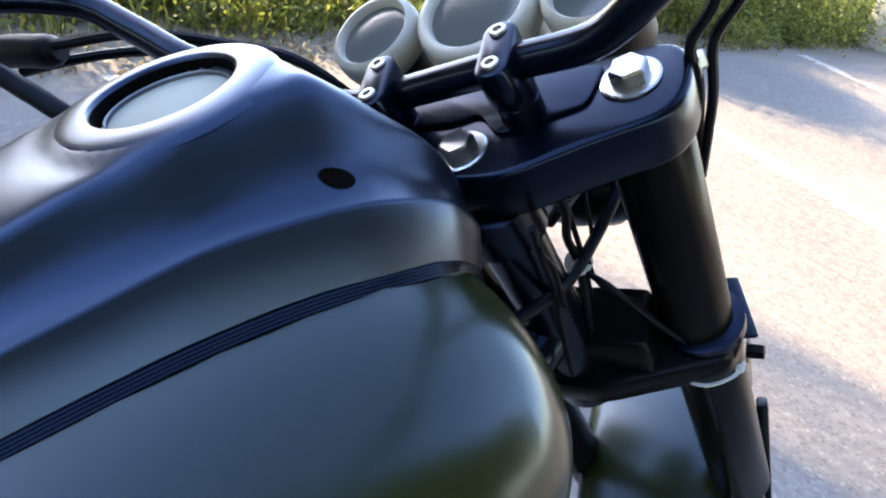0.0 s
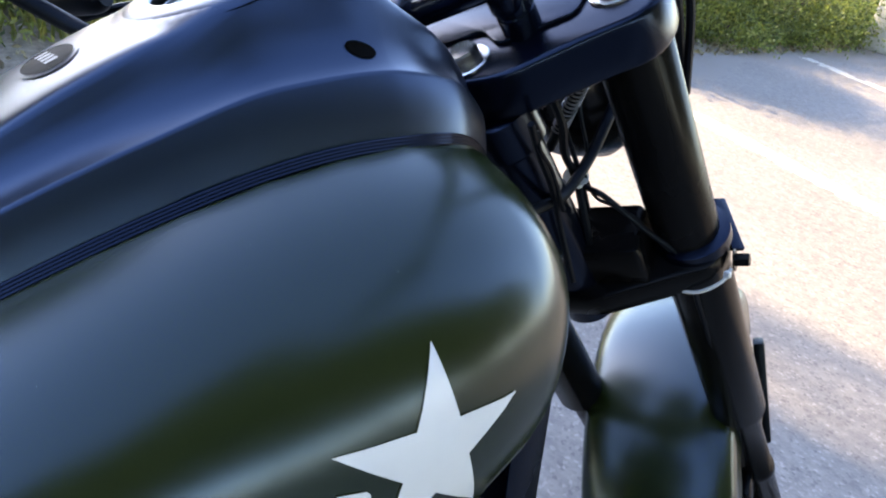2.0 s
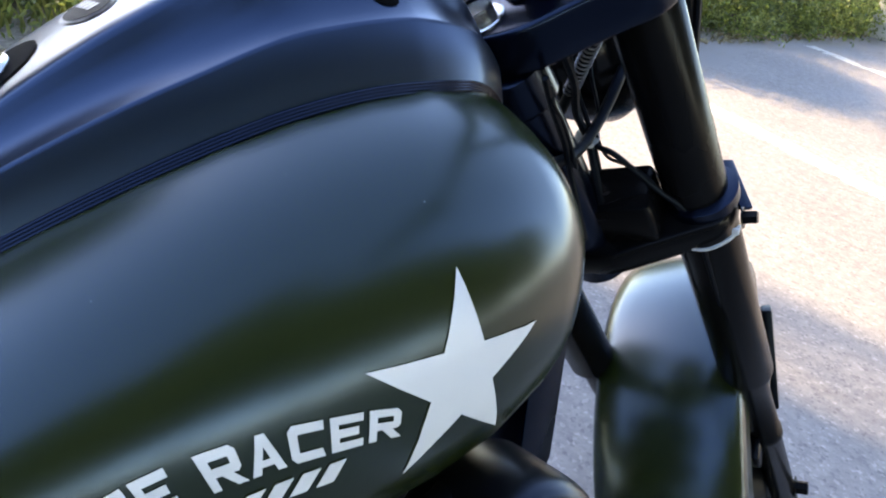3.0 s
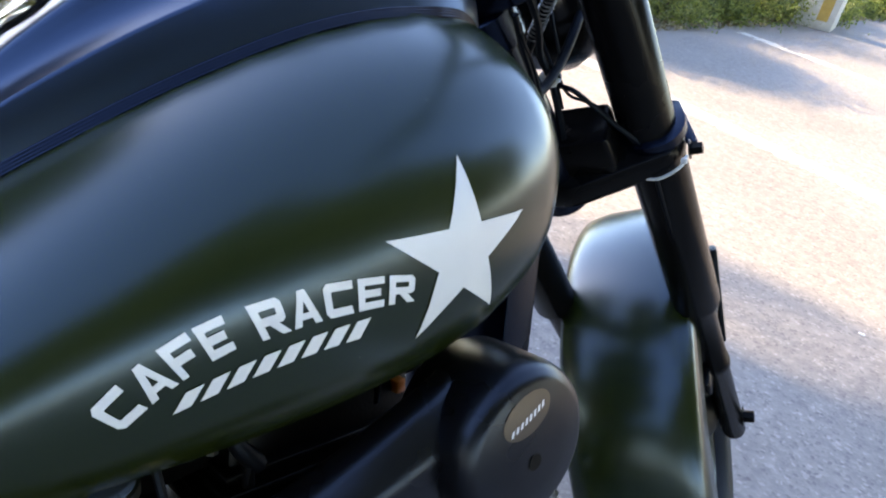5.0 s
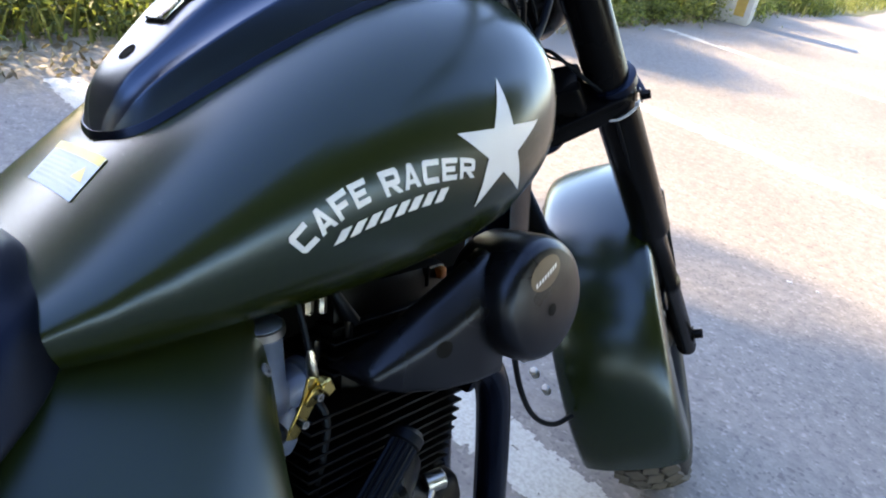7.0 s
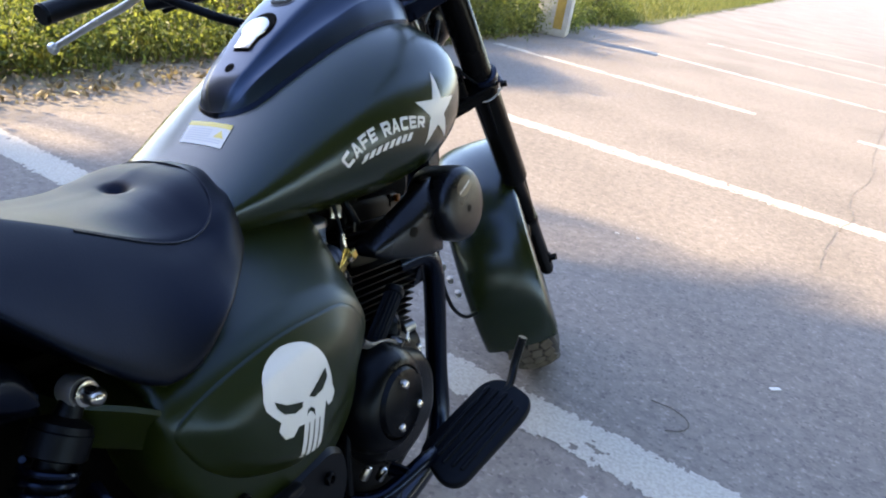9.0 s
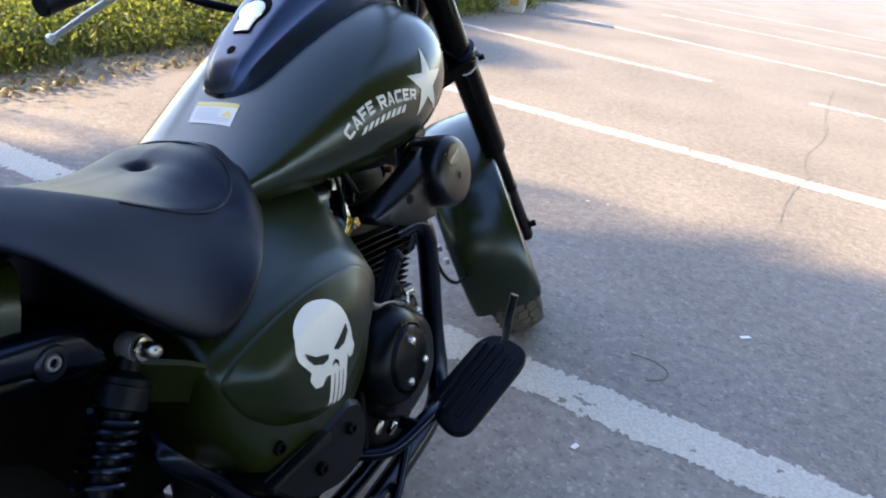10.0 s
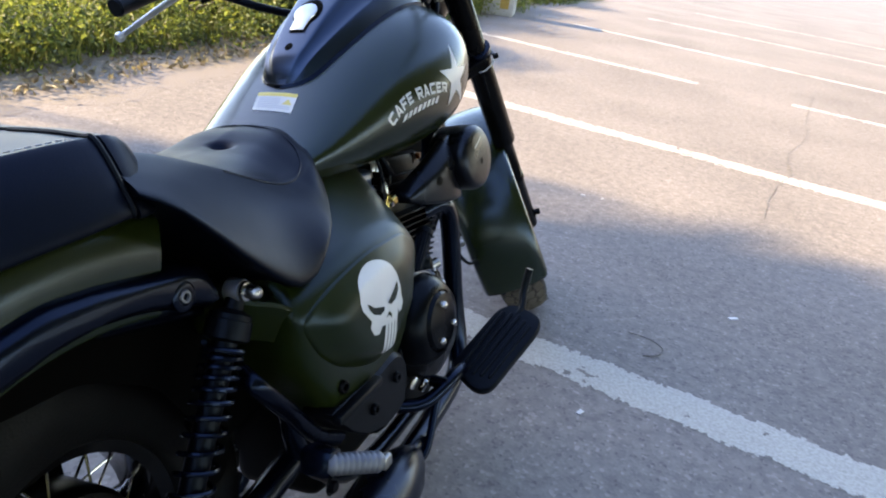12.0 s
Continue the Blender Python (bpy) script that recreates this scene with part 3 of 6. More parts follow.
# three gauges with beige bezels
for u, v, w, r in ((-0.118, 0.124, 0.008, 0.0345), (-0.031, 0.137, 0.008, 0.0455), (0.058, 0.137, 0.008, 0.0345)):
    tilt = Matrix.Rotation(radians(12), 3, F_U)
    ax = tilt @ F_W
    o = fr(u, v, w)
    g = part("instrument", revolve([(r * 0.80, -0.055), (r * 0.90, -0.050), (r * 0.95, -0.010), (r * 0.95, 0.0)], o, ax, 40), PLASTIC, bike, "round instrument with a beige bezel")
    part("bezel", revolve([(r * 0.96, -0.014), (r * 1.06, -0.0135), (r * 1.10, -0.006), (r * 1.10, 0.002), (r * 1.05, 0.009), (r * 0.92, 0.011), (r * 0.84, 0.008), (r * 0.82, 0.003)], o, ax, 44), BEIGE, g, "beige plastic bezel", sharp=60)
    part("instrument_glass", revolve([(r * 0.84, 0.004), (r * 0.6, 0.0055), (1e-5, 0.006)], o, ax, 36), DIAL, g, "pale dial under glass")

# fork legs
for s in (1, -1):
    top, low, foot = fr(s * 0.098, 0.050, -0.040), fr(s * 0.0965, 0.026, -0.560), fr(s * 0.097, 0.016, -0.900)
    ax = (low - top).normalized()
    L1 = (low - top).length
    ax2 = (foot - low).normalized()
    L2 = (foot - low).length
    leg = part("fork_leg", revolve([(0.027, 0), (0.0285, 0.004), (0.0285, 0.225), (0.0305, 0.262), (0.0305, L1 - 0.006), (0.0285, L1)], top, ax, 32), FORKBLACK, bike, "satin black fork leg")
    part("slider", revolve([(0.0215, -0.03), (0.0215, 0.01), (0.0205, 0.012), (0.0205, L2 * 0.42), (0.0225, L2 * 0.43), (0.0225, L2 * 0.47), (0.0195, L2 * 0.49), (0.0190, L2 + 0.035), (0.0165, L2 + 0.045)], low, ax2, 28), FORKBLACK, leg)
    tab = low + ax2 * (L2 * 0.45)
    part("fender_tab", rbox((0.022, 0.055, 0.030), Matrix.Translation(tab - F_V * 0.022 - s * F_U * 0.012) @ FRONT.to_3x3().to_4x4(), 0.004), FORKBLACK, leg)
    hex_bolt("axle_nut", foot + s * F_U * 0.018 + F_V * 0.004, s * F_U, 0.020, leg, FORKBLACK, height=0.016)
    # reflector bracket on the front of the leg
    rp = fr(s * 0.103, 0.108, -0.671)
    way = -0.55 * F_V - 0.83 * F_W
    refl = part("reflector", rbox((0.024, 0.014, 0.148), Matrix.Translation(rp) @ way.to_track_quat("Z", "Y").to_matrix().to_4x4(), 0.004), PLASTIC, leg, "black oblong reflector")
    part("bracket", rbox((0.010, 0.085, 0.012), Matrix.Translation(fr(s * 0.101, 0.068, -0.671)) @ FRONT.to_3x3().to_4x4(), 0.002), BLACK, refl)

# lower clamp
low_out = rounded([(-0.026, -0.030), (0.026, -0.030), (0.098, -0.002), (0.124, 0.006), (0.132, 0.042), (0.120, 0.062), (0.070, 0.050), (-0.070, 0.050), (-0.120, 0.062), (-0.132, 0.042), (-0.124, 0.006), (-0.098, -0.002)], 0.012)
low_clamp = part("lower_clamp", slab(low_out, 0.030, FRONT @ Matrix.Translation((0, 0, -0.256)), 0.005, 2), FORKBLACK, bike, "black lower fork clamp")
block_out = rounded([(-0.072, -0.012), (0.072, -0.012), (0.068, 0.044), (-0.068, 0.044)], 0.008)
part("clamp_block", slab(block_out, 0.052, FRONT @ Matrix.Translation((0, 0, -0.211)), 0.005, 2), FORKBLACK, low_clamp, "raised middle of the clamp")
for s in (1, -1):
    part("clamp_collar", revolve([(0.028, 0.0), (0.0335, 0.001), (0.0335, 0.012), (0.028, 0.014)], fr(s * 0.1015, 0.039, -0.258), F_W, 28), BLACK, low_clamp)
    ear_way = s * 0.36 * F_U - 0.88 * F_V - 0.30 * F_W
    ear = Matrix.Translation(fr(s * 0.124, 0.073, -0.280)) @ ear_way.to_track_quat("Z", "Y").to_matrix().to_4x4()
    part("clamp_ear", rbox((0.014, 0.005, 0.056), ear, 0.002), BLACK, low_clamp, "thin black hose guide")
    hex_bolt("clamp_bolt", fr(s * 0.134, 0.030, -0.278), s * F_U, 0.013, low_clamp, FORKBLACK, height=0.012)

# head tube and frame
frame_part = part("head_tube", revolve([(0.026, -0.300), (0.030, -0.298), (0.030, -0.268), (0.0245, -0.262), (0.0245, -0.085), (0.031, -0.078), (0.031, -0.045), (0.027, -0.043)], HEAD, F_W, 28), BLACK, bike, "black steering head tube")
bm = tube([HEAD + F_W * -0.20 + Vector((0, 0, 0)), (0, 1.02, 0.66), (0, 0.985, 0.56), (0, 0.96, 0.40), (0, 0.95, 0.22), (0.0, 0.90, 0.13), (0, 0.75, 0.11)], 0.021, 14, 5)
part("down_tube", bm, BLACK, frame_part)
bm = bmesh.new()
tube([(0, 0.985, 0.775), (0, 0.95, 0.74), (0, 0.70, 0.66), (0, 0.45, 0.60), (0, 0.2, 0.60), (0, 0.0, 0.62)], 0.022, 12, 4, bm)
for s in (1, -1):
    tube([(s * 0.03, 0.60, 0.62), (s * 0.09, 0.45, 0.56), (s * 0.10, 0.33, 0.40), (s * 0.10, 0.34, 0.27), (s * 0.09, 0.5, 0.14), (s * 0.08, 0.8, 0.11)], 0.016, 10, 4, bm)
    tube([(s * 0.09, 0.45, 0.57), (s * 0.09, 0.25, 0.58), (s * 0.085, 0.05, 0.63)], 0.015, 10, 4, bm)
part("frame_tube", bm, BLACK, frame_part)
# boxed gusset in front of the tank
bm = bmesh.new()
rings = []
for z, y0, y1, w in ((0.715, 1.050, 1.100, 0.040), (0.62, 1.046, 1.092, 0.043), (0.53, 1.040, 1.086, 0.045), (0.46, 1.020, 1.066, 0.040), (0.40, 0.985, 1.030, 0.030)):
    rings.append([(x, y, z) for x, y in rounded([(-w, y0), (w, y0), (w, y1), (-w, y1)], 0.004, 2)])
part("gusset", loft(rings), BLACK, frame_part, "boxed black frame gusset", sharp=30)
# headlamp shell between the forks
part("headlamp", revolve([(0.001, -0.070), (0.045, -0.062), (0.072, -0.035), (0.080, 0.0), (0.080, 0.03), (0.074, 0.045), (0.070, 0.047)], fr(0.0, 0.160, -0.155), F_E, 36), GLOSS, bike, "black round headlamp shell")

# front wheel
def wheel(name, centre, axle, up, radius, half, rim_r, parent, tread_label, tread_mat):
    axle, up = Vector(axle).normalized(), Vector(up).normalized()
    w = new(name)
    w.parent = parent
    w["label"] = tread_label
    shoulder = radius - 0.018
    prof = [(rim_r, -half * 0.62), (rim_r + 0.012, -half * 0.90), ((rim_r + radius) / 2, -half), (shoulder, -half * 0.86), (radius - 0.004, -half * 0.5), (radius, 0), (radius - 0.004, half * 0.5), (shoulder, half * 0.86),
            ((rim_r + radius) / 2, half), (rim_r + 0.012, half * 0.90), (rim_r, half * 0.62)]
    part("tyre", revolve(prof + prof[:1], centre, axle, 96, cap=False), TYRE, w, "black rubber tyre with blocky tread", sharp=60)
    # raised tread blocks
    side = up
    fwd = axle.cross(side)
    bm = bmesh.new()
    n = 44
    for k in range(n):
        for lane, (hh, ww, turn) in enumerate(((-0.66, 0.025, 14), (-0.22, 0.0255, -16), (0.22, 0.0255, 16), (0.66, 0.025, -14))):
            a = 2 * math.pi * (k + (0.5 if lane % 2 else 0.0)) / n
            rad = side * math.cos(a) + fwd * math.sin(a)
            tan = -side * math.sin(a) + fwd * math.cos(a)
            out = (rad + axle * (0.55 * hh)).normalized()
            rr = radius - (0.002 if abs(hh) < 0.4 else 0.0085)
            p = Vector(centre) + rad * rr + axle * (half * hh)
            x = (axle - out * axle.dot(out)).normalized()
            m = Matrix.Translation(p) @ Matrix(((x.x, tan.x, out.x, 0), (x.y, tan.y, out.y, 0), (x.z, tan.z, out.z, 0), (0, 0, 0, 1))) @ Matrix.Rotation(radians(turn), 4, "Z")
            cube = [m @ Vector((sx * ww / 2, sy * 0.0170, z)) for z in (-0.004, 0.004) for sx, sy in ((-1, -1), (1, -1), (1, 1), (-1, 1))]
            vs = [bm.verts.new(c) for c in cube]
            for f in ((4, 5, 6, 7), (0, 1, 5, 4), (1, 2, 6, 5), (2, 3, 7, 6), (3, 0, 4, 7)):
                bm.faces.new([vs[i] for i in f])
    part("tread", bm, tread_mat, w)
    part("rim", revolve([(rim_r - 0.016, -half * 0.50), (rim_r + 0.004, -half * 0.66), (rim_r + 0.004, -half * 0.58), (rim_r - 0.012, -half * 0.30), (rim_r - 0.014, half * 0.30), (rim_r + 0.004, half * 0.58), (rim_r + 0.004, half * 0.66), (rim_r - 0.016, half * 0.50), (rim_r - 0.019, half * 0.3), (rim_r - 0.019, -half * 0.3), (rim_r - 0.016, -half * 0.50)], centre, axle, 72, cap=False), GLOSS, w, "black wheel rim")
    part("hub", revolve([(0.012, -0.07), (0.028, -0.068), (0.055, -0.045), (0.055, -0.038), (0.03, -0.03), (0.03, 0.03), (0.055, 0.038), (0.055, 0.045), (0.028, 0.068), (0.012, 0.07)], centre, axle, 36), ENGINE, w)
    for k in range(36):
        s = 1 if k % 2 else -1
        a = 2 * math.pi * k / 36
        b = a + radians(32) * (1 if (k // 2) % 2 else -1)
        p = Vector(centre) + axle * (s * 0.042) + (side * math.cos(b) + fwd * math.sin(b)) * 0.050
        q = Vector(centre) + axle * (s * 0.008) + (side * math.cos(a) + fwd * math.sin(a)) * (rim_r - 0.008)
        bm = tube([p, q], 0.0019, 6, 1)
        tube([q.lerp(p, 0.13), q], 0.0032, 6, 1, bm)
        part("spoke", bm, CHROME, w)
    return w


FWHEEL = fr(0, 0.028, -0.862)
turn = radians(4.5)
FW_U = math.cos(turn) * F_U + math.sin(turn) * F_V
FW_V = -math.sin(turn) * F_U + math.cos(turn) * F_V
front_wheel = wheel("front_wheel", fr(0.006, 0.020, -0.858) + Vector((0.012, -0.012, -0.006)), FW_U, F_W, 0.284, 0.064, 0.205, bike, "spoked front wheel turned to the left", TREAD)

# front fender: an arched shell round the wheel
def fender_shell(centre, axle, start, fwd, a0, a1, radius, half, drop, n=40, thick=0.003, edge=0.20):
    """Angles run from start towards fwd. The section is a flat crown with rounded shoulders and a skirt."""
    axle, start, fwd = Vector(axle), Vector(start), Vector(fwd)
    sec = []
    side_sec = ((1, -drop), (1, -drop * 0.4), (1 - 0.15 * edge, -0.020 * edge - 0.006), (1 - 0.42 * edge, -0.010 * edge - 0.002), (1 - edge, -0.001), (0.5, 0.0025))
    for x, r in [(-x, r) for x, r in side_sec] + [(0, 0.0040)] + list(side_sec[::-1]):
        sec.append((x * half, r))
    inner = [(x * (1 - thick / half), r - thick) for x, r in sec[::-1]]
    rings = []
    for i in range(n + 1):
        a = radians(a0 + (a1 - a0) * i / n)
        rad = start * math.cos(a) + fwd * math.sin(a)
        rings.append([Vector(centre) + axle * x + rad * (radius + r) for x, r in sec + inner])
    return loft(rings)


front_fender = part("front_fender", fender_shell(FWHEEL, FW_U, F_W, -FW_V, -48, 79, 0.315, 0.091, 0.072, edge=0.30), GREEN, bike, "matte olive green front fender", sharp=70)
part("mud_flap", slab(rounded([(-0.055, 0.0), (0.055, 0.0), (0.048, -0.05), (-0.048, -0.05)], 0.012), 0.003, Matrix.Translation(FWHEEL) @ Matrix(((FW_U.x, F_W.x, -FW_V.x, 0), (FW_U.y, F_W.y, -FW_V.y, 0), (FW_U.z, F_W.z, -FW_V.z, 0), (0, 0, 0, 1))) @ Matrix.Translation((0, 0.082, 0.302)), 0.001, 1), RUBBER, front_fender, "black rubber mud flap")

# air cleaner
ac_c = Vector((0.140, 0.903, 0.603))
ac_ax = Vector((0.985, -0.08, 0.10)).normalized()
air = part("air_cleaner", revolve([(0.058, -0.03), (0.063, -0.02), (0.0640, 0.018), (0.0640, 0.034), (0.0625, 0.042), (0.0590, 0.0480), (0.0545, 0.0515), (0.0515, 0.0525), (0.030, 0.0550), (0.001, 0.0560)], ac_c, ac_ax, 56), AIRBOX, bike, "satin black round air cleaner cover", sharp=60)
air_bvh = surface(air)
# Flat dark disc for the shade inside the cover's hole.
part("screw_hole", wrap(decal([[(0.4, 0.899 + 0.0065 * math.cos(2 * math.pi * k / 18), 0.601 + 0.0065 * math.sin(2 * math.pi * k / 18)) for k in range(18)]], 0.004), air_bvh, (-1, 0, 0), 0.0006), INKHOLE, air)
badge_pts = []
for k in range(30):
    a = 2 * math.pi * k / 30
    dy, dz = 0.024 * math.cos(a), 0.0145 * math.sin(a)
    badge_pts.append((0.4, 0.893 + dy * 0.94 - dz * 0.34, 0.640 + dy * 0.34 + dz * 0.94))
part("oval_badge", wrap(decal([badge_pts], 0.005), air_bvh, (-1, 0, 0), 0.0007), BRONZE, air, "dark bronze oval badge")
for i in range(8):
    y, z = 0.8755 + i * 0.0043, 0.6285 + i * 0.0018
    part("name_bar", wrap(decal([[(0.4, y, z), (0.4, y + 0.0024, z + 0.0010), (0.4, y + 0.0036, z + 0.0056), (0.4, y + 0.0012, z + 0.0046)]], 0.004), air_bvh, (-1, 0, 0), 0.0013), WHITE, air)

# intake duct tapering back from the air cleaner
duct_rings = []
for y, xo, zb, zr, zt in ((0.722, 0.120, 0.563, 0.573, 0.578), (0.728, 0.126, 0.558, 0.577, 0.590), (0.75, 0.139, 0.551, 0.587, 0.612), (0.79, 0.154, 0.542, 0.602, 0.645), (0.83, 0.161, 0.536, 0.616, 0.668), (0.865, 0.163, 0.533, 0.626, 0.684), (0.885, 0.150, 0.535, 0.628, 0.684)):
    duct_rings.append([(x, y, z) for x, z in rounded([(xo, zb), (xo, zr), (xo - 0.020, zr + 0.55 * (zt - zr)), (xo - 0.040, zr + 0.50 * (zt - zr)), (xo - 0.060, zb)], [0.007, 0.009, 0.008, 0.006, 0.004], 4)])
duct = part("intake_duct", loft(duct_rings), AIRBOX, air, "satin black tapering intake housing", sharp=60)
duct_bvh = surface(duct)
# Flat dark disc for the shade inside the housing's hole.
part("screw_hole", wrap(decal([[(0.4, 0.787 + 0.0085 * math.cos(2 * math.pi * k / 18), 0.587 + 0.0085 * math.sin(2 * math.pi * k / 18)) for k in range(18)]], 0.004), duct_bvh, (-1, 0, 0), 0.0006), INKHOLE, duct)

# engine
engine = part("engine", rbox((0.22, 0.34, 0.22), Matrix.Translation((0.0, 0.72, 0.27)), 0.03, 3), ENGINE, bike, "black air-cooled engine with bright screws")
cyl_m = Matrix.Translation((0, 0.797, 0.44)) @ Matrix.Rotation(-math.atan2(0.12, 0.993), 4, "X")
part("cylinder_barrel", rbox((0.13, 0.14, 0.24), cyl_m, 0.02), ENGINE, engine)
for i in range(14):
    k = 1.0 - 0.012 * abs(i - 9)
    part("cooling_fin", rbox((0.190 * k, 0.222 * k, 0.0030), cyl_m @ Matrix.Translation((0, -0.022, -0.070 + i * 0.0115)), 0.0008, 1), ENGINE, engine)
part("cylinder_head", rbox((0.128, 0.168, 0.09), cyl_m @ Matrix.Translation((0, 0, 0.145)), 0.012, 2), ENGINE, engine)
for i in range(4):
    part("head_fin", rbox((0.156 - 0.004 * i, 0.186 - 0.003 * i, 0.0035), cyl_m @ Matrix.Translation((0, 0, 0.110 + i * 0.0140)), 0.001, 1), ENGINE, engine)
part("rocker_cap", revolve([(0.0165, -0.012), (0.0165, 0.006), (0.0140, 0.0095), (0.0060, 0.0105), (0.001, 0.0105)], (0.050, 0.760, 0.640), (0.55, -0.75, 0.35), 6), ENGINE, engine, "black hexagonal rocker cap")
part("plug_lead", tube([(0.050, 0.735, 0.690), (0.062, 0.728, 0.655), (0.070, 0.738, 0.625), (0.070, 0.752, 0.602)], [0.0035, 0.0035, 0.0060, 0.0075], 10, 5), RUBBER, engine, "black spark plug lead")
part("crankcase", revolve([(0.14, -0.10), (0.145, -0.02), (0.145, 0.06), (0.13, 0.085), (0.11, 0.09)], (0.04, 0.72, 0.295), (1, 0, 0), 48), ENGINE, engine, sharp=50)
case_out = [(0.610, 0.446), (0.668, 0.440), (0.760, 0.402), (0.825, 0.366), (0.855, 0.316), (0.850, 0.238), (0.802, 0.209), (0.724, 0.194), (0.642, 0.242), (0.583, 0.310), (0.583, 0.387)]


def case_ring(k, dx=0.0, dz=0.0):
    return rounded([(0.715 + dx + (y - 0.715) * k, 0.325 + dz + (z - 0.325) * k) for y, z in case_out], 0.022)


side_case = part("side_case", dome([(0.050, case_ring(1.0)), (0.122, case_ring(1.0)), (0.140, case_ring(0.95)), (0.152, case_ring(0.86)), (0.157, case_ring(0.76))], 110), CASE, engine, "satin black cast engine side case", sharp=40)
clutch = part("clutch_cover", revolve([(0.086, -0.040), (0.084, -0.004), (0.079, 0.012), (0.071, 0.024), (0.064, 0.030), (0.0565, 0.032), (0.0550, 0.028), (0.0535, 0.032), (0.0500, 0.038), (0.030, 0.043), (0.001, 0.044)], (0.165, 0.655, 0.366), Vector((1, -0.04, 0.06)), 56), CASE, engine, "black domed clutch cover", sharp=40)
for y, z in ((0.648, 0.402), (0.686, 0.350), (0.634, 0.338)):
    part("cover_screw", revolve([(0.0072, -0.006), (0.0072, 0.004), (0.0055, 0.0075), (0.001, 0.0090)], (0.205, y, z), (1, 0, 0.05), 14), CHROME, clutch)
for y, z, x in ((0.700, 0.432, 0.128), (0.800, 0.386, 0.120), (0.742, 0.418, 0.095), (0.842, 0.352, 0.118), (0.618, 0.255, 0.150), (0.660, 0.226, 0.150)):
    part("case_screw", revolve([(0.0072, -0.012), (0.0072, 0.006), (0.0055, 0.0095), (0.001, 0.0110)], (x, y, z), (0.35, 0.25, 0.9), 14), CHROME, engine)
arm = tube([(0.150, 0.628, 0.466), (0.150, 0.650, 0.452), (0.148, 0.690, 0.440), (0.146, 0.728, 0.418)], [0.0085, 0.0065, 0.0065, 0.0095], 10, 5, squash=0.6)
revolve([(0.011, -0.008), (0.011, 0.008), (0.008, 0.010)], (0.146, 0.728, 0.420), (0.3, 0.2, 0.9), 18, arm)
part("clutch_arm", arm, PEGGREY, engine, "dull grey clutch release arm")
part("breather_tube", tube([(0.125, 0.618, 0.500), (0.140, 0.606, 0.440), (0.150, 0.585, 0.380), (0.150, 0.575, 0.320), (0.145, 0.580, 0.240)], 0.0058, 9, 5), RUBBER, engine, "thin black breather tube")
part("starter_housing", revolve([(0.020, -0.05), (0.024, -0.045), (0.024, 0.035), (0.018, 0.042), (0.001, 0.044)], (0.108, 0.760, 0.432), (0.5, -0.75, 0.2), 24), CASE, engine)
for y, z, x in ((0.70, 0.595, 0.075), (0.745, 0.60, 0.07), (0.78, 0.603, 0.055), (0.865, 0.61, 0.06)):
    socket_screw("head_stud", (x, y, z), (0, 0.1, 1), 0.0055, engine, FORKBLACK, 0.010)
# Unseen black blocks added to darken the gaps round the engine.
part("carb_gap_filler", rbox((0.10, 0.16, 0.36), Matrix.Translation((-0.018, 0.625, 0.50)), 0.012), VOID, bike, "black block added to darken the gap behind the carburettor")
part("seat_gap_filler", rbox((0.15, 0.36, 0.26), Matrix.Translation((-0.01, 0.40, 0.50)), 0.015), VOID, bike, "black block added to darken the gap under the seat")
part("gearbox_filler", rbox((0.17, 0.24, 0.26), Matrix.Translation((0.0, 0.500, 0.28)), 0.03, 3), ENGINE, engine)
part("head_gap_filler", rbox((0.11, 0.29, 0.085), Matrix.Translation((-0.008, 0.815, 0.635)), 0.015), VOID, engine)
for p in ((0.056, 0.712, 0.632), (0.056, 0.728, 0.628), (0.056, 0.775, 0.606), (0.056, 0.788, 0.602)):
    part("head_nut", revolve([(0.0045, -0.012), (0.0045, 0.004), (0.0030, 0.006), (0.0030, 0.012)], p, (0, 0.1, 1), 6), STEEL, engine)
# kick lever folded against the engine
lev = part("kick_lever", tube([(0.15, 0.70, 0.395), (0.152, 0.735, 0.425)], 0.008, 10, 1), GLOSS, engine)
a, b = Vector((0.132, 0.692, 0.440)), Vector((0.124, 0.766, 0.489))
ax = (b - a).normalized()
side_v = ax.orthogonal().normalized()
other_v = ax.cross(side_v)
rings = []
for h, k in ((-0.030, 0.80), (-0.028, 0.95), (0.080, 1.0), (0.083, 0.98)):
    rings.append([a + ax * h + (0.0150 if i % 4 < 2 else 0.0128) * k * (math.cos(2 * math.pi * i / 56) * side_v + math.sin(2 * math.pi * i / 56) * other_v) for i in range(56)])
pad_bm = loft(rings)
revolve([(0.0145, 0.083), (0.0165, 0.085), (0.0165, 0.094), (0.0125, 0.099)], a, ax, 24, pad_bm)
part("kick_rubber", pad_bm, RUBBER, engine, "ribbed black rubber lever pad")
bm = revolve([(0.008, -0.012), (0.011, -0.010), (0.011, 0.010), (0.008, 0.012)], (0.115, 0.818, 0.405), (0.4, 0.9, 0.1), 16)
revolve([(0.005, 0), (0.005, 0.03)], (0.115, 0.818, 0.405), (0.3, -0.8, -0.4), 10, bm)
part("cable_lug", bm, STEEL, engine)

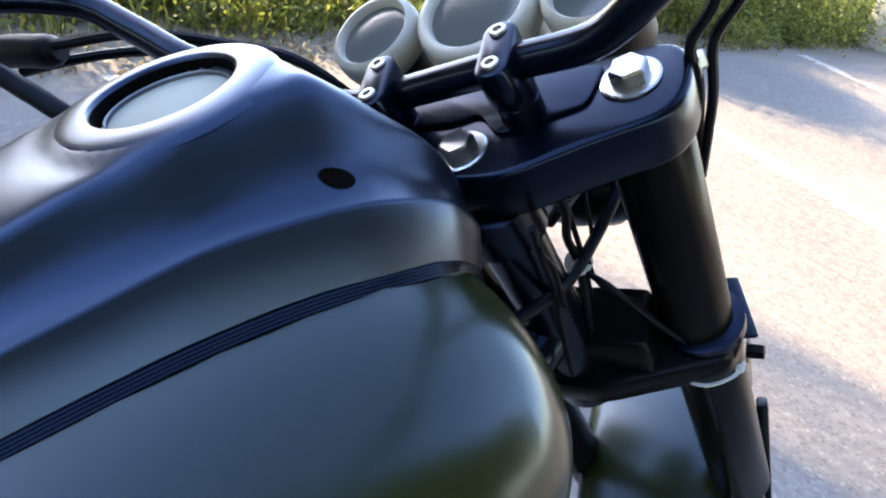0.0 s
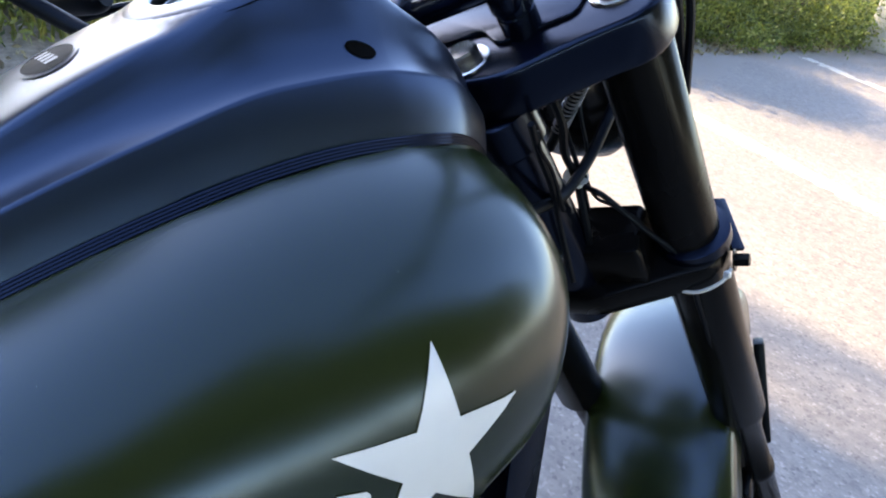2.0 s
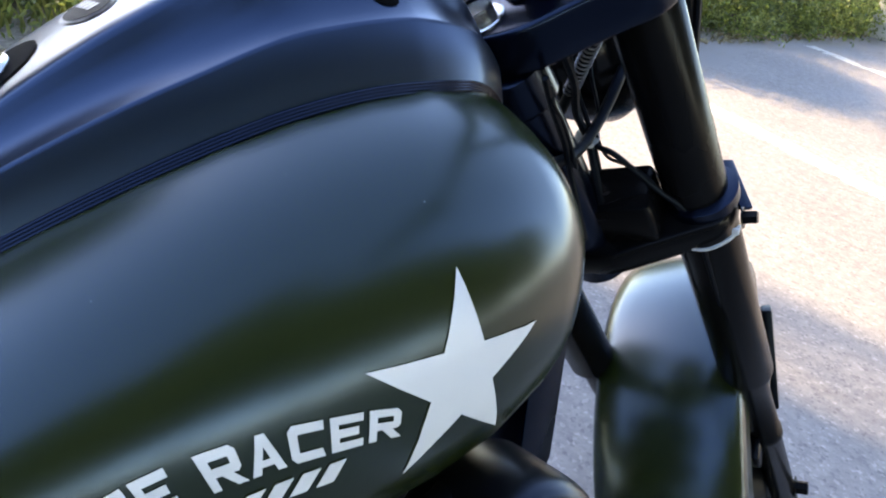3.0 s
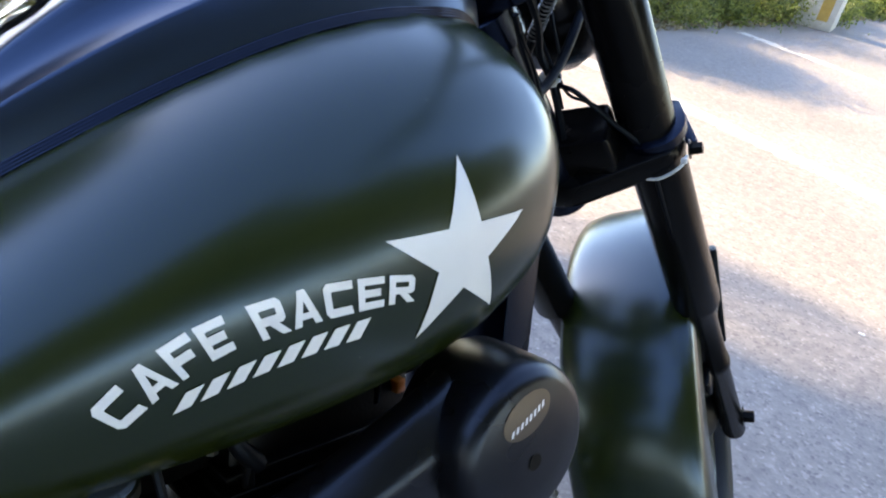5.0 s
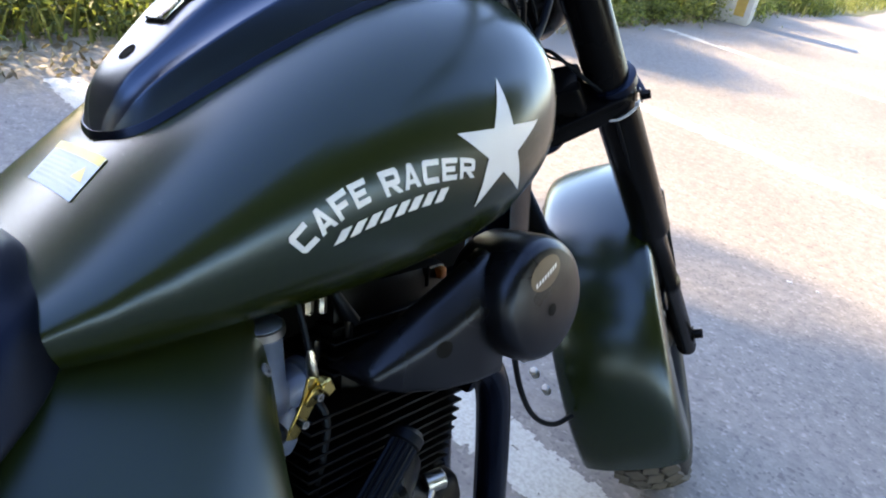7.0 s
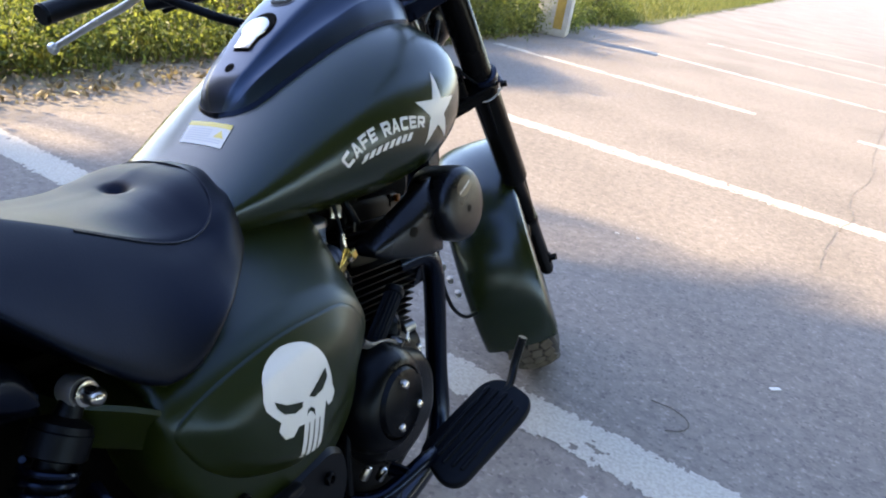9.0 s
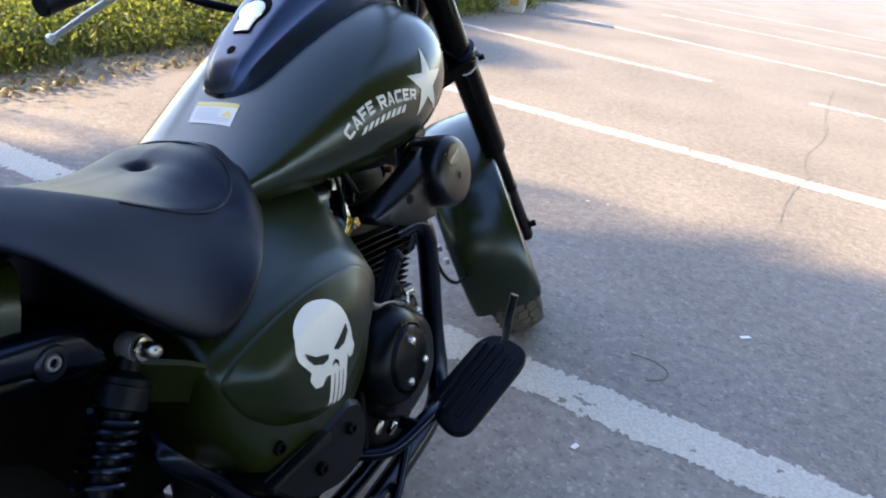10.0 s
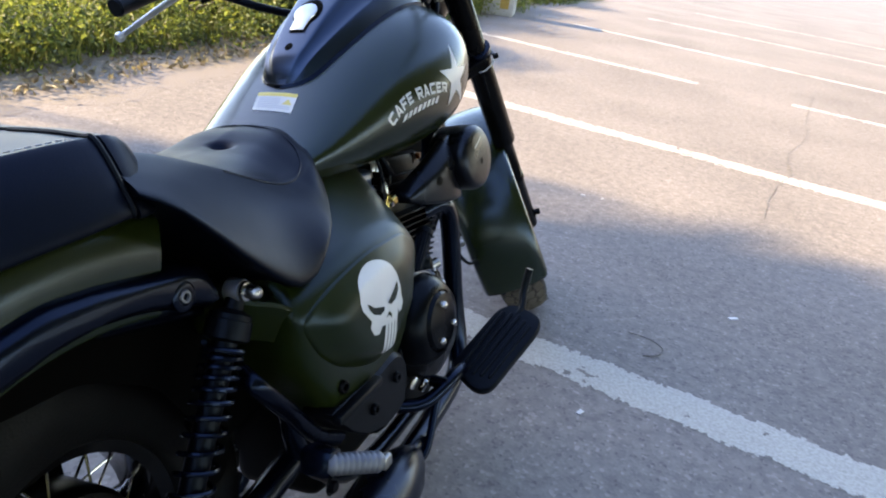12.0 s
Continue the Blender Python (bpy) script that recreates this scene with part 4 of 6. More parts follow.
# carburettor and its linkage
carb = part("carburettor", revolve([(0.014, 0.055), (0.0175, 0.053), (0.018, 0.042), (0.0165, 0.040), (0.0165, -0.008), (0.019, -0.012), (0.019, -0.030), (0.012, -0.04)], (0.060, 0.658, 0.580), (0.05, -0.05, 1), 26), ALU, bike, "grey cast aluminium carburettor")
part("float_bowl", revolve([(0.014, 0.02), (0.017, 0.015), (0.017, -0.015), (0.012, -0.025), (0.005, -0.027), (0.005, -0.035)], (0.062, 0.664, 0.528), (0, 0, 1), 22), ALU, carb)
part("throttle_body", revolve([(0.017, -0.03), (0.019, 0.0), (0.0205, 0.018), (0.0235, 0.020), (0.0235, 0.028), (0.019, 0.030)], (0.055, 0.675, 0.555), (0, 1, 0.1), 22), ALU, carb)
part("throttle_bracket", slab(rounded([(0.0, 0.0), (0.012, -0.004), (0.030, 0.022), (0.034, 0.05), (0.022, 0.055), (0.016, 0.030)], 0.004), 0.003, Matrix.Translation((0.098, 0.645, 0.538)) @ Matrix(((0, 0.15, 1, 0), (1, 0, 0, 0), (0, 1, -0.15, 0), (0, 0, 0, 1))), 0.0008, 1), GOLD, carb, "yellow zinc throttle bracket")
part("throttle_lever", slab(rounded([(0.0, 0.0), (0.010, -0.006), (0.026, 0.004), (0.024, 0.016), (0.008, 0.014)], 0.004), 0.003, Matrix.Translation((0.104, 0.662, 0.566)) @ Matrix(((0, 0.3, 1, 0), (1, 0, 0, 0), (0, 1, -0.3, 0), (0, 0, 0, 1))), 0.0008, 1), GOLD, carb)
for p in ((0.106, 0.658, 0.553), (0.108, 0.674, 0.573)):
    socket_screw("linkage_screw", p, (1, 0, 0), 0.0042, carb, CHROME, 0.004)
part("throttle_cable", tube([(0.095, 0.680, 0.585), (0.092, 0.679, 0.615), (0.082, 0.677, 0.66)], 0.003, 8, 4), RUBBER, carb)
part("cable_end", revolve([(0.0045, 0), (0.0055, 0.004), (0.0045, 0.022), (0.003, 0.03)], (0.096, 0.680, 0.580), (-0.05, -0.02, 1), 12), STEEL, carb)
part("choke_knob", revolve([(0.004, -0.020), (0.004, 0.0), (0.009, 0.002), (0.010, 0.010), (0.007, 0.015), (0.001, 0.016)], (0.088, 0.640, 0.548), (1, -0.35, 0.0), 16), RUBBER, carb, "black choke knob")
part("hose_clamp", revolve([(0.0185, -0.004), (0.0198, -0.0035), (0.0198, 0.0035), (0.0185, 0.004)], (0.0625, 0.6555, 0.628), (0.05, -0.05, 1), 26), STEEL, carb, "bright hose clamp")
part("bracket_tab", rbox((0.012, 0.012, 0.016), Matrix.Translation((0.106, 0.684, 0.578)) @ Matrix.Rotation(radians(25), 4, "X"), 0.002, 1), GOLD, carb)
part("vent_hose", tube([(0.070, 0.690, 0.560), (0.085, 0.700, 0.530), (0.088, 0.690, 0.490), (0.080, 0.680, 0.440)], 0.0045, 8, 5), RUBBER, carb, "black vent hose")
# Small orange block put in the gap for an orange thing farther off.
part("orange_spot", rbox((0.010, 0.010, 0.012), Matrix.Translation((0.066, 0.884, 0.610)), 0.002), ORANGE, bike, "small orange block for an orange thing farther off")

# exhaust
ex = part("exhaust", tube([(0.075, 0.855, 0.500), (0.098, 0.905, 0.505), (0.105, 0.930, 0.470), (0.105, 0.937, 0.40), (0.105, 0.935, 0.28), (0.115, 0.92, 0.17), (0.125, 0.86, 0.12), (0.135, 0.70, 0.115), (0.15, 0.52, 0.13)], 0.0205, 18, 6), BLACK, bike, "black exhaust pipe and muffler")
part("muffler", revolve([(0.022, 0), (0.034, 0.025), (0.048, 0.07), (0.054, 0.13), (0.054, 0.60), (0.046, 0.64), (0.030, 0.645), (0.028, 0.60)], (0.165, 0.56, 0.140), Vector((0.10, -1, 0.10)), 32), BLACK, ex, "black muffler", sharp=50)

# cables by the front wheel
part("brake_hose", tube([(0.05, 1.045, 0.52), (0.05, 1.060, 0.43), (0.05, 1.086, 0.357), (0.05, 1.125, 0.301), (0.05, 1.180, 0.262), (0.05, 1.235, 0.250)], 0.0042, 8, 6), RUBBER, bike, "thin black hose")

for p in ((0.030, 1.148, 0.358), (0.030, 1.185, 0.312), (0.035, 1.105, 0.405)):
    part("hose_fitting", revolve([(0.004, -0.010), (0.0065, -0.008), (0.0065, 0.006), (0.004, 0.010)], p, (0, 0.6, -0.8), 10), STEEL, bike, "small bright hose fitting")

# side panel with its raised pad
side = new("side_panel")
side.parent = bike
side["label"] = "matte olive green side panel with a white emblem"


def closed_curve(pts, per=8):
    """A smooth closed ring through a few 3-D points."""
    pts = [Vector(p) for p in pts]
    n, out = len(pts), []
    for i in range(n):
        a, b, c, d = pts[i - 1], pts[i], pts[(i + 1) % n], pts[(i + 2) % n]
        for k in range(per):
            t = k / per
            out.append(0.5 * (2 * b + (c - a) * t + (2 * a - 5 * b + 4 * c - d) * t * t + (3 * b - a - 3 * c + d) * t**3))
    return out


# rings from the frame outwards: front corner, front edge, lower edge, rear edge, upper edge
panel_rings = [
    [(0.050, 0.650, 0.650), (0.055, 0.635, 0.560), (0.055, 0.615, 0.470), (0.055, 0.580, 0.390), (0.055, 0.450, 0.345), (0.055, 0.330, 0.365), (0.055, 0.290, 0.420), (0.055, 0.262, 0.500), (0.055, 0.262, 0.600), (0.055, 0.300, 0.655), (0.052, 0.420, 0.665), (0.050, 0.540, 0.672)],
    [(0.072, 0.640, 0.634), (0.130, 0.618, 0.555), (0.150, 0.598, 0.470), (0.150, 0.565, 0.395), (0.160, 0.450, 0.350), (0.160, 0.330, 0.370), (0.150, 0.290, 0.424), (0.130, 0.258, 0.500), (0.120, 0.260, 0.600), (0.100, 0.300, 0.642), (0.088, 0.420, 0.652), (0.078, 0.540, 0.656)],
    [(0.135, 0.582, 0.606), (0.176, 0.592, 0.548), (0.180, 0.575, 0.468), (0.180, 0.540, 0.398), (0.183, 0.450, 0.358), (0.183, 0.335, 0.378), (0.178, 0.290, 0.430), (0.170, 0.256, 0.500), (0.166, 0.254, 0.580), (0.150, 0.310, 0.608), (0.142, 0.400, 0.621), (0.136, 0.500, 0.622)],
    [(0.170, 0.552, 0.590), (0.192, 0.580, 0.540), (0.188, 0.564, 0.472), (0.186, 0.520, 0.414), (0.187, 0.440, 0.382), (0.187, 0.340, 0.408), (0.185, 0.292, 0.452), (0.182, 0.262, 0.507), (0.180, 0.254, 0.563), (0.174, 0.304, 0.592), (0.171, 0.393, 0.606), (0.169, 0.478, 0.606)],
    [(0.200, 0.528, 0.577), (0.200, 0.562, 0.535), (0.194, 0.550, 0.474), (0.189, 0.500, 0.430), (0.189, 0.430, 0.408), (0.189, 0.345, 0.440), (0.189, 0.295, 0.478), (0.189, 0.268, 0.515), (0.191, 0.257, 0.550), (0.198, 0.300, 0.575), (0.203, 0.385, 0.590), (0.204, 0.455, 0.589)]]
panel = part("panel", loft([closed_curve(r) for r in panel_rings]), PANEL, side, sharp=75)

wing_top = [(0.085, 0.185, 0.612), (0.148, 0.188, 0.607), (0.176, 0.232, 0.586), (0.183, 0.262, 0.566), (0.178, 0.290, 0.556), (0.085, 0.290, 0.600)]
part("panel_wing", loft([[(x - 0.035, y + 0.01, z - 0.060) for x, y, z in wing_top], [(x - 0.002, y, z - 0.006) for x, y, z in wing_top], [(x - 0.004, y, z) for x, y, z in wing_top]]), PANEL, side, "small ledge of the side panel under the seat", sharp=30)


def pad_ring(k, x):
    """The pad's edge, drawn in to k of its size and brought out to x."""
    cy, cz = 0.405, 0.500
    return [(px + (x - px) * min((1 - k) / 0.30, 1.0) if k > 0.7 else x, cy + (y - cy) * k, cz + (z - cz) * k) for px, y, z in panel_rings[-1]]


pad_rings = [[(x - 0.012, y, z) for x, y, z in panel_rings[-1]], [(x + 0.0015, 0.405 + (y - 0.405) * 0.995, 0.5 + (z - 0.5) * 0.995) for x, y, z in panel_rings[-1]],
             pad_ring(0.95, 0.222), pad_ring(0.88, 0.219), pad_ring(0.80, 0.2175), pad_ring(0.69, 0.2185), pad_ring(0.50, 0.222), pad_ring(0.28, 0.2240), pad_ring(0.08, 0.2245)]
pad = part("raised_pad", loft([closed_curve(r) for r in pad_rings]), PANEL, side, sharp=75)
both = bmesh.new()
for o in (pad, panel):
    both.from_mesh(o.data)
pad_bvh = BVHTree.FromBMesh(both)
both.free()
for nm, at in (("panel_bolt", (0.188, 0.331, 0.418)),):
    socket_screw(nm, at, (1, -0.2, 0), 0.0095, side, FORKBLACK, 0.006)

hit, nrm, _, _ = pad_bvh.ray_cast(Vector((0.4, 0.632, 0.612)), Vector((-1, 0, 0)))
socket_screw("panel_screw", hit, nrm, 0.0060, side, PEGGREY, 0.002)

# white emblem: a rounded crown, two slits, a jaw of four bars
def emblem(y, z):
    return (0.4, y, z)


head_out = [(0.348, 0.550), (0.351, 0.559), (0.357, 0.566), (0.365, 0.572), (0.373, 0.576), (0.383, 0.579), (0.392, 0.580), (0.404, 0.579), (0.415, 0.576), (0.426, 0.572), (0.435, 0.566), (0.443, 0.558), (0.449, 0.549), (0.453, 0.539), (0.456, 0.528), (0.458, 0.517), (0.458, 0.506), (0.462, 0.494), (0.455, 0.484), (0.447, 0.483), (0.443, 0.492)]
bars = []
for i in range(4):
    y0, foot_z, head_z = 0.4375 - 0.0098 * i, 0.4345 + 0.0015 * i, 0.474 + 0.002 * i
    bars += [(y0 + 0.001, head_z), (y0 - 0.0055, foot_z), (y0 - 0.0118, foot_z + 0.001), (y0 - 0.0065, head_z + 0.004)]
cheek = [(0.392, 0.486), (0.383, 0.478), (0.370, 0.482), (0.361, 0.497), (0.365, 0.506), (0.355, 0.518), (0.346, 0.530), (0.345, 0.541)]
em = part("emblem", wrap(decal([[emblem(*p) for p in head_out + bars + cheek]]), pad_bvh, (-1, 0, 0), 0.0008), WHITE, side, "white rounded emblem with dark slits and bars")
for slit in ([(0.359, 0.534), (0.377, 0.521), (0.402, 0.512), (0.400, 0.506), (0.388, 0.505), (0.371, 0.513), (0.362, 0.524)],
             [(0.413, 0.513), (0.423, 0.518), (0.448, 0.532), (0.449, 0.520), (0.438, 0.509), (0.423, 0.507)],
             [(0.406, 0.492), (0.409, 0.498), (0.415, 0.499), (0.421, 0.493), (0.421, 0.484), (0.417, 0.491), (0.412, 0.495)]):
    part("slit", wrap(decal([[emblem(*p) for p in slit]]), pad_bvh, (-1, 0, 0), 0.0013), GREEN, em)

# black foot bracket under the panel
br_out = [(0.290, 0.394), (0.404, 0.388), (0.487, 0.392), (0.516, 0.372), (0.520, 0.330), (0.500, 0.290), (0.440, 0.285), (0.377, 0.308), (0.330, 0.345)]
brk = part("foot_bracket", dome([(0.140, rounded(br_out, 0.012)), (0.186, rounded(br_out, 0.012)), (0.193, rounded([(0.43 + (y - 0.43) * 0.94, 0.33 + (z - 0.33) * 0.90) for y, z in br_out], 0.012))]), PLASTIC, bike, "black plastic foot bracket")
part("bracket_rib", rbox((0.016, 0.125, 0.013), Matrix.Translation((0.198, 0.352, 0.387)) @ Matrix.Rotation(radians(-2), 4, "X"), 0.004), PLASTIC, brk)
for p in ((0.194, 0.474, 0.354), (0.194, 0.398, 0.342)):
    socket_screw("bracket_screw", p, (1, 0, 0), 0.0095, brk, FORKBLACK, 0.006)

# brake pedal
pm = Matrix.Translation((0.250, 0.795, 0.258)) @ Matrix.Rotation(radians(28), 4, "X") @ Matrix.Rotation(radians(8), 4, "Y") @ Matrix.Rotation(radians(-19), 4, "Z")
pedal_out = rounded([(-0.050, -0.088), (0.022, -0.108), (0.048, -0.090), (0.051, 0.078), (0.038, 0.104), (-0.024, 0.104), (-0.047, 0.075)], 0.020)
pedal = part("brake_pedal", slab(pedal_out, 0.024, pm, 0.006, 2), RUBBER, bike, "large ribbed black rubber brake pedal")
for i in range(5):
    x = -0.030 + i * 0.0155
    part("pedal_rib", rbox((0.008, 0.165 - 0.01 * abs(i - 2), 0.006), pm @ Matrix.Translation((x, 0.0, 0.001)), 0.0022, 1), RUBBER, pedal)
part("pedal_arm", tube([pm @ Vector((-0.012, 0.070, -0.010)), pm @ Vector((-0.008, 0.100, -0.006)), (0.272, 0.915, 0.322), (0.281, 0.930, 0.368)], 0.0105, 10, 5, squash=0.7), PLASTIC, pedal)
part("pedal_bracket", tube([pm @ Vector((-0.03, -0.06, -0.02)), (0.20, 0.69, 0.235), (0.17, 0.62, 0.215), (0.12, 0.58, 0.22)], 0.013, 10, 5), BLACK, pedal)
part("pedal_rod", tube([(0.17, 0.68, 0.20), (0.165, 0.62, 0.11), (0.15, 0.58, 0.10)], 0.008, 10, 5), BLACK, pedal)
part("pivot_bolt", revolve([(0.012, 0), (0.012, 0.03), (0.009, 0.033)], (0.165, 0.665, 0.235), (1, 0, -0.1), 16), BLACK, pedal)

# seat
SEAT_X = [0.075, 0.14, 0.20, 0.25, 0.30, 0.33, 0.36, 0.40, 0.44, 0.475, 0.50, 0.513, 0.518]
SEAT_TOP = curve(SEAT_X, [0.790, 0.772, 0.753, 0.743, 0.736, 0.734, 0.734, 0.740, 0.748, 0.749, 0.741, 0.725, 0.708])
RIDGE_X = curve(SEAT_X, [0.108, 0.110, 0.112, 0.113, 0.114, 0.115, 0.116, 0.115, 0.106, 0.082, 0.050, 0.024, 0.008])
RIDGE_Z = curve(SEAT_X, [0.802, 0.786, 0.762, 0.740, 0.717, 0.704, 0.694, 0.690, 0.700, 0.710, 0.712, 0.707, 0.700])
SKIRT_X = curve(SEAT_X, [0.160, 0.178, 0.190, 0.197, 0.195, 0.190, 0.180, 0.156, 0.128, 0.098, 0.062, 0.032, 0.012])
SKIRT_Z = curve([0.075, 0.105, 0.142, 0.184, 0.231, 0.258, 0.285, 0.305, 0.326, 0.35, 0.40, 0.518], [0.762, 0.742, 0.704, 0.657, 0.613, 0.598, 0.596, 0.603, 0.614, 0.628, 0.645, 0.670])
SEAT_C = -0.022


def saddle_ring(y, top, rx, rz, sx, sz, dip=None, c=SEAT_C, n=72):
    """A closed section of a padded seat: crown, ridge, sloping flank, tucked-in lower edge; the other side is its mirror image."""
    flank = [(c, top), (c + (rx - c) * 0.55, top - (top - rz) * 0.16), (rx - 0.013, rz + (top - rz) * 0.25), (rx, rz), (rx + (sx - rx) * 0.42, rz - (rz - sz) * 0.28), (rx + (sx - rx) * 0.80, rz - (rz - sz) * 0.66), (sx, sz + (rz - sz) * 0.08), (sx - 0.006, sz), (sx - 0.030, sz + 0.004)]
    line = smooth_path([(x, 0, z) for x, z in flank], 9)
    half = [(p.x, p.z) for p in line]
    pts = half + [(2 * c - x, z) for x, z in half[:0:-1]]
    return [(x, y, z - (dip(x, y) if dip and z > rz else 0)) for x, z in pts]


def pit(x, y):
    """The button hollow in the saddle's crown."""
    a, b = (x + 0.008) / 0.0150, (y - 0.394) / 0.0105
    return 0.014 * math.exp(-(a * a + b * b) ** 1.6) + 0.003 * math.exp(-((x + 0.008) / 0.036) ** 2 - ((y - 0.394) / 0.026) ** 2)


def seat_ring(y):
    return saddle_ring(y, SEAT_TOP(y), RIDGE_X(y), RIDGE_Z(y), SKIRT_X(y), SKIRT_Z(y), pit)


seat_ys = [0.075 + 0.02 * i for i in range(15)] + [0.368 + 0.003 * i for i in range(18)] + [0.43, 0.44, 0.45, 0.46, 0.47, 0.48, 0.49, 0.498, 0.505, 0.511, 0.515, 0.518]
seat = part("rider_seat", loft([seat_ring(y) for y in seat_ys]), LEATHER, bike, "black leatherette saddle with piped edges", sharp=75)
seat_bvh = surface(seat)
seam = []
for y, k in ((0.25, 1.0), (0.29, 1.0), (0.33, 1.0), (0.365, 0.99), (0.395, 0.97), (0.420, 0.93), (0.440, 0.85), (0.455, 0.70), (0.465, 0.40), (0.468, 0.0), (0.465, -0.40), (0.455, -0.70), (0.440, -0.85), (0.395, -0.97), (0.33, -1.0)):
    hit, nrm, _, _ = seat_bvh.ray_cast(Vector((SEAT_C + (RIDGE_X(y) - SEAT_C) * k, y, 1.2)), Vector((0, 0, -1)))
    if hit is not None:
        seam.append(hit)
part("piping", tube(seam, 0.0015, 6, 5), LEATHER, seat)

PIL_T = curve([-0.34, -0.19, -0.04, 0.04, 0.08, 0.110, 0.125, 0.132], [0.826, 0.828, 0.826, 0.824, 0.820, 0.810, 0.798, 0.785])
PIL_K = curve([-0.34, -0.04, 0.05, 0.09, 0.115, 0.132], [1.0, 1.0, 0.995, 0.955, 0.88, 0.78])


def pillion_ring(y, grow=0.0):
    k, t = PIL_K(y), PIL_T(y) + grow
    return saddle_ring(y, t, SEAT_C + (0.126 - SEAT_C) * k + grow, t - 0.006 - 0.5 * grow, SEAT_C + (0.157 - SEAT_C) * k + grow, min(0.742, t - 0.03) - grow)


pillion = part("pillion_seat", loft([pillion_ring(y) for y in [-0.34 + 0.03 * i for i in range(14)] + [0.065, 0.08, 0.095, 0.107, 0.117, 0.125, 0.130, 0.132]]), LEATHER, bike, "black leatherette pillion seat with stitched edge", sharp=75)
part("strap", loft([pillion_ring(y, g) for y, g in ((0.076, 0.0), (0.077, 0.003), (0.084, 0.0045), (0.100, 0.0050), (0.118, 0.0050), (0.126, 0.004), (0.131, 0.0))]), LEATHER, pillion, "black leatherette strap across the seat", sharp=60)
pillion_bvh = surface(pillion)


def on_pillion(x, y):
    hit, _, _, _ = pillion_bvh.ray_cast(Vector((x, y, 1.2)), Vector((0, 0, -1)))
    return hit


part("piping", tube([(x, y, z + 0.0015) for x, y, z in pillion_ring(0.071)[4:66]], 0.0028, 6, 1), RUBBER, pillion)
for i in range(34):
    y = -0.27 + 0.0100 * i
    part("stitch", tube([on_pillion(0.112, y), on_pillion(0.112, y + 0.006)], 0.0008, 5, 1), STITCH, pillion)

# rear wheel, fender and struts
RWHEEL = Vector((mid(0) + 0.0, -0.012, 0.285))
HUB = RWHEEL + Vector((0.0, 0.050, 0.0))
rear_wheel = wheel("rear_wheel", HUB, (1, 0, 0), (0, 0, 1), 0.292, 0.074, 0.163, bike, "spoked rear wheel with a fat tyre", TYRE)
part("brake_drum", revolve([(0.03, -0.062), (0.095, -0.058), (0.105, -0.045), (0.105, 0.030), (0.098, 0.040), (0.06, 0.046), (0.02, 0.060)], HUB, (1, 0, 0), 40), ENGINE, rear_wheel, "black brake drum")
# Unseen black slab added to darken the view through the rear wheel.
part("wheel_gap_filler", rbox((0.02, 0.33, 0.19), Matrix.Translation((-0.118, -0.05, 0.33)), 0.008), VOID, bike, "black slab added to darken the rear wheel opening")
rear_fender = part("rear_fender", fender_shell(Vector((-0.020, RWHEEL.y, RWHEEL.z)), Vector((1, 0, 0)), Vector((0, 0, 1)), Vector((0, 1, 0)), -95, 17, 0.466, 0.155, 0.105), GREEN, bike, "matte olive green rear fender", sharp=70)

st_out = [(0.171, 0.628), (0.160, 0.660), (0.146, 0.667), (0.100, 0.675), (0.028, 0.690), (-0.031, 0.697), (-0.086, 0.690), (-0.17, 0.665), (-0.27, 0.605), (-0.36, 0.50), (-0.40, 0.50), (-0.30, 0.58), (-0.19, 0.630), (-0.100, 0.640), (-0.043, 0.652), (0.006, 0.654), (0.058, 0.644), (0.118, 0.626), (0.155, 0.611)]


def inset(pts, f):
    """Draws a strap's outline in towards its own middle line by the share f."""
    n = len(pts)
    return [tuple(Vector(p).lerp(Vector(pts[n - 1 - i]), f)) for i, p in enumerate(pts)]


strut = dome([(0.100, rounded(st_out, 0.010)), (0.134, rounded(st_out, 0.010)), (0.145, rounded(inset(st_out, 0.08), 0.010)), (0.151, rounded(inset(st_out, 0.22), 0.010)), (0.1525, rounded(inset(st_out, 0.36), 0.010))], 140)
rail = part("fender_strut", strut, BLACK, bike, "black fender strut")
part("screw_boss", revolve([(0.0165, -0.012), (0.0165, 0.0), (0.0145, 0.0015), (0.0095, 0.0015), (0.009, -0.002)], (0.152, 0.114, 0.643), (1, 0, 0), 26), BLACK, rail)
socket_screw("strut_screw", (0.150, 0.114, 0.643), (1, 0, 0), 0.0080, rail, PEGGREY, 0.005)
# Black shell added to darken the space over the tyre.
part("wheel_arch_filler", fender_shell(RWHEEL, Vector((1, 0, 0)), Vector((0, 0, 1)), Vector((0, 1, 0)), -80, 78, 0.345, 0.062, 0.05), VOID, bike, "black shell added to darken the wheel arch")

# Black plate added to darken the gap behind the shock.
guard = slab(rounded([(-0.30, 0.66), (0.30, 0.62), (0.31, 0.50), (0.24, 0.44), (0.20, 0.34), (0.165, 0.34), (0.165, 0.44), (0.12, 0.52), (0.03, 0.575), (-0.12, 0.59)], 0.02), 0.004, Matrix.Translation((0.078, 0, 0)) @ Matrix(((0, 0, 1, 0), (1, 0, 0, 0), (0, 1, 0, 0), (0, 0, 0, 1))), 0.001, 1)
part("shock_gap_filler", guard, VOID, bike, "black plate added to darken the gap behind the shock")

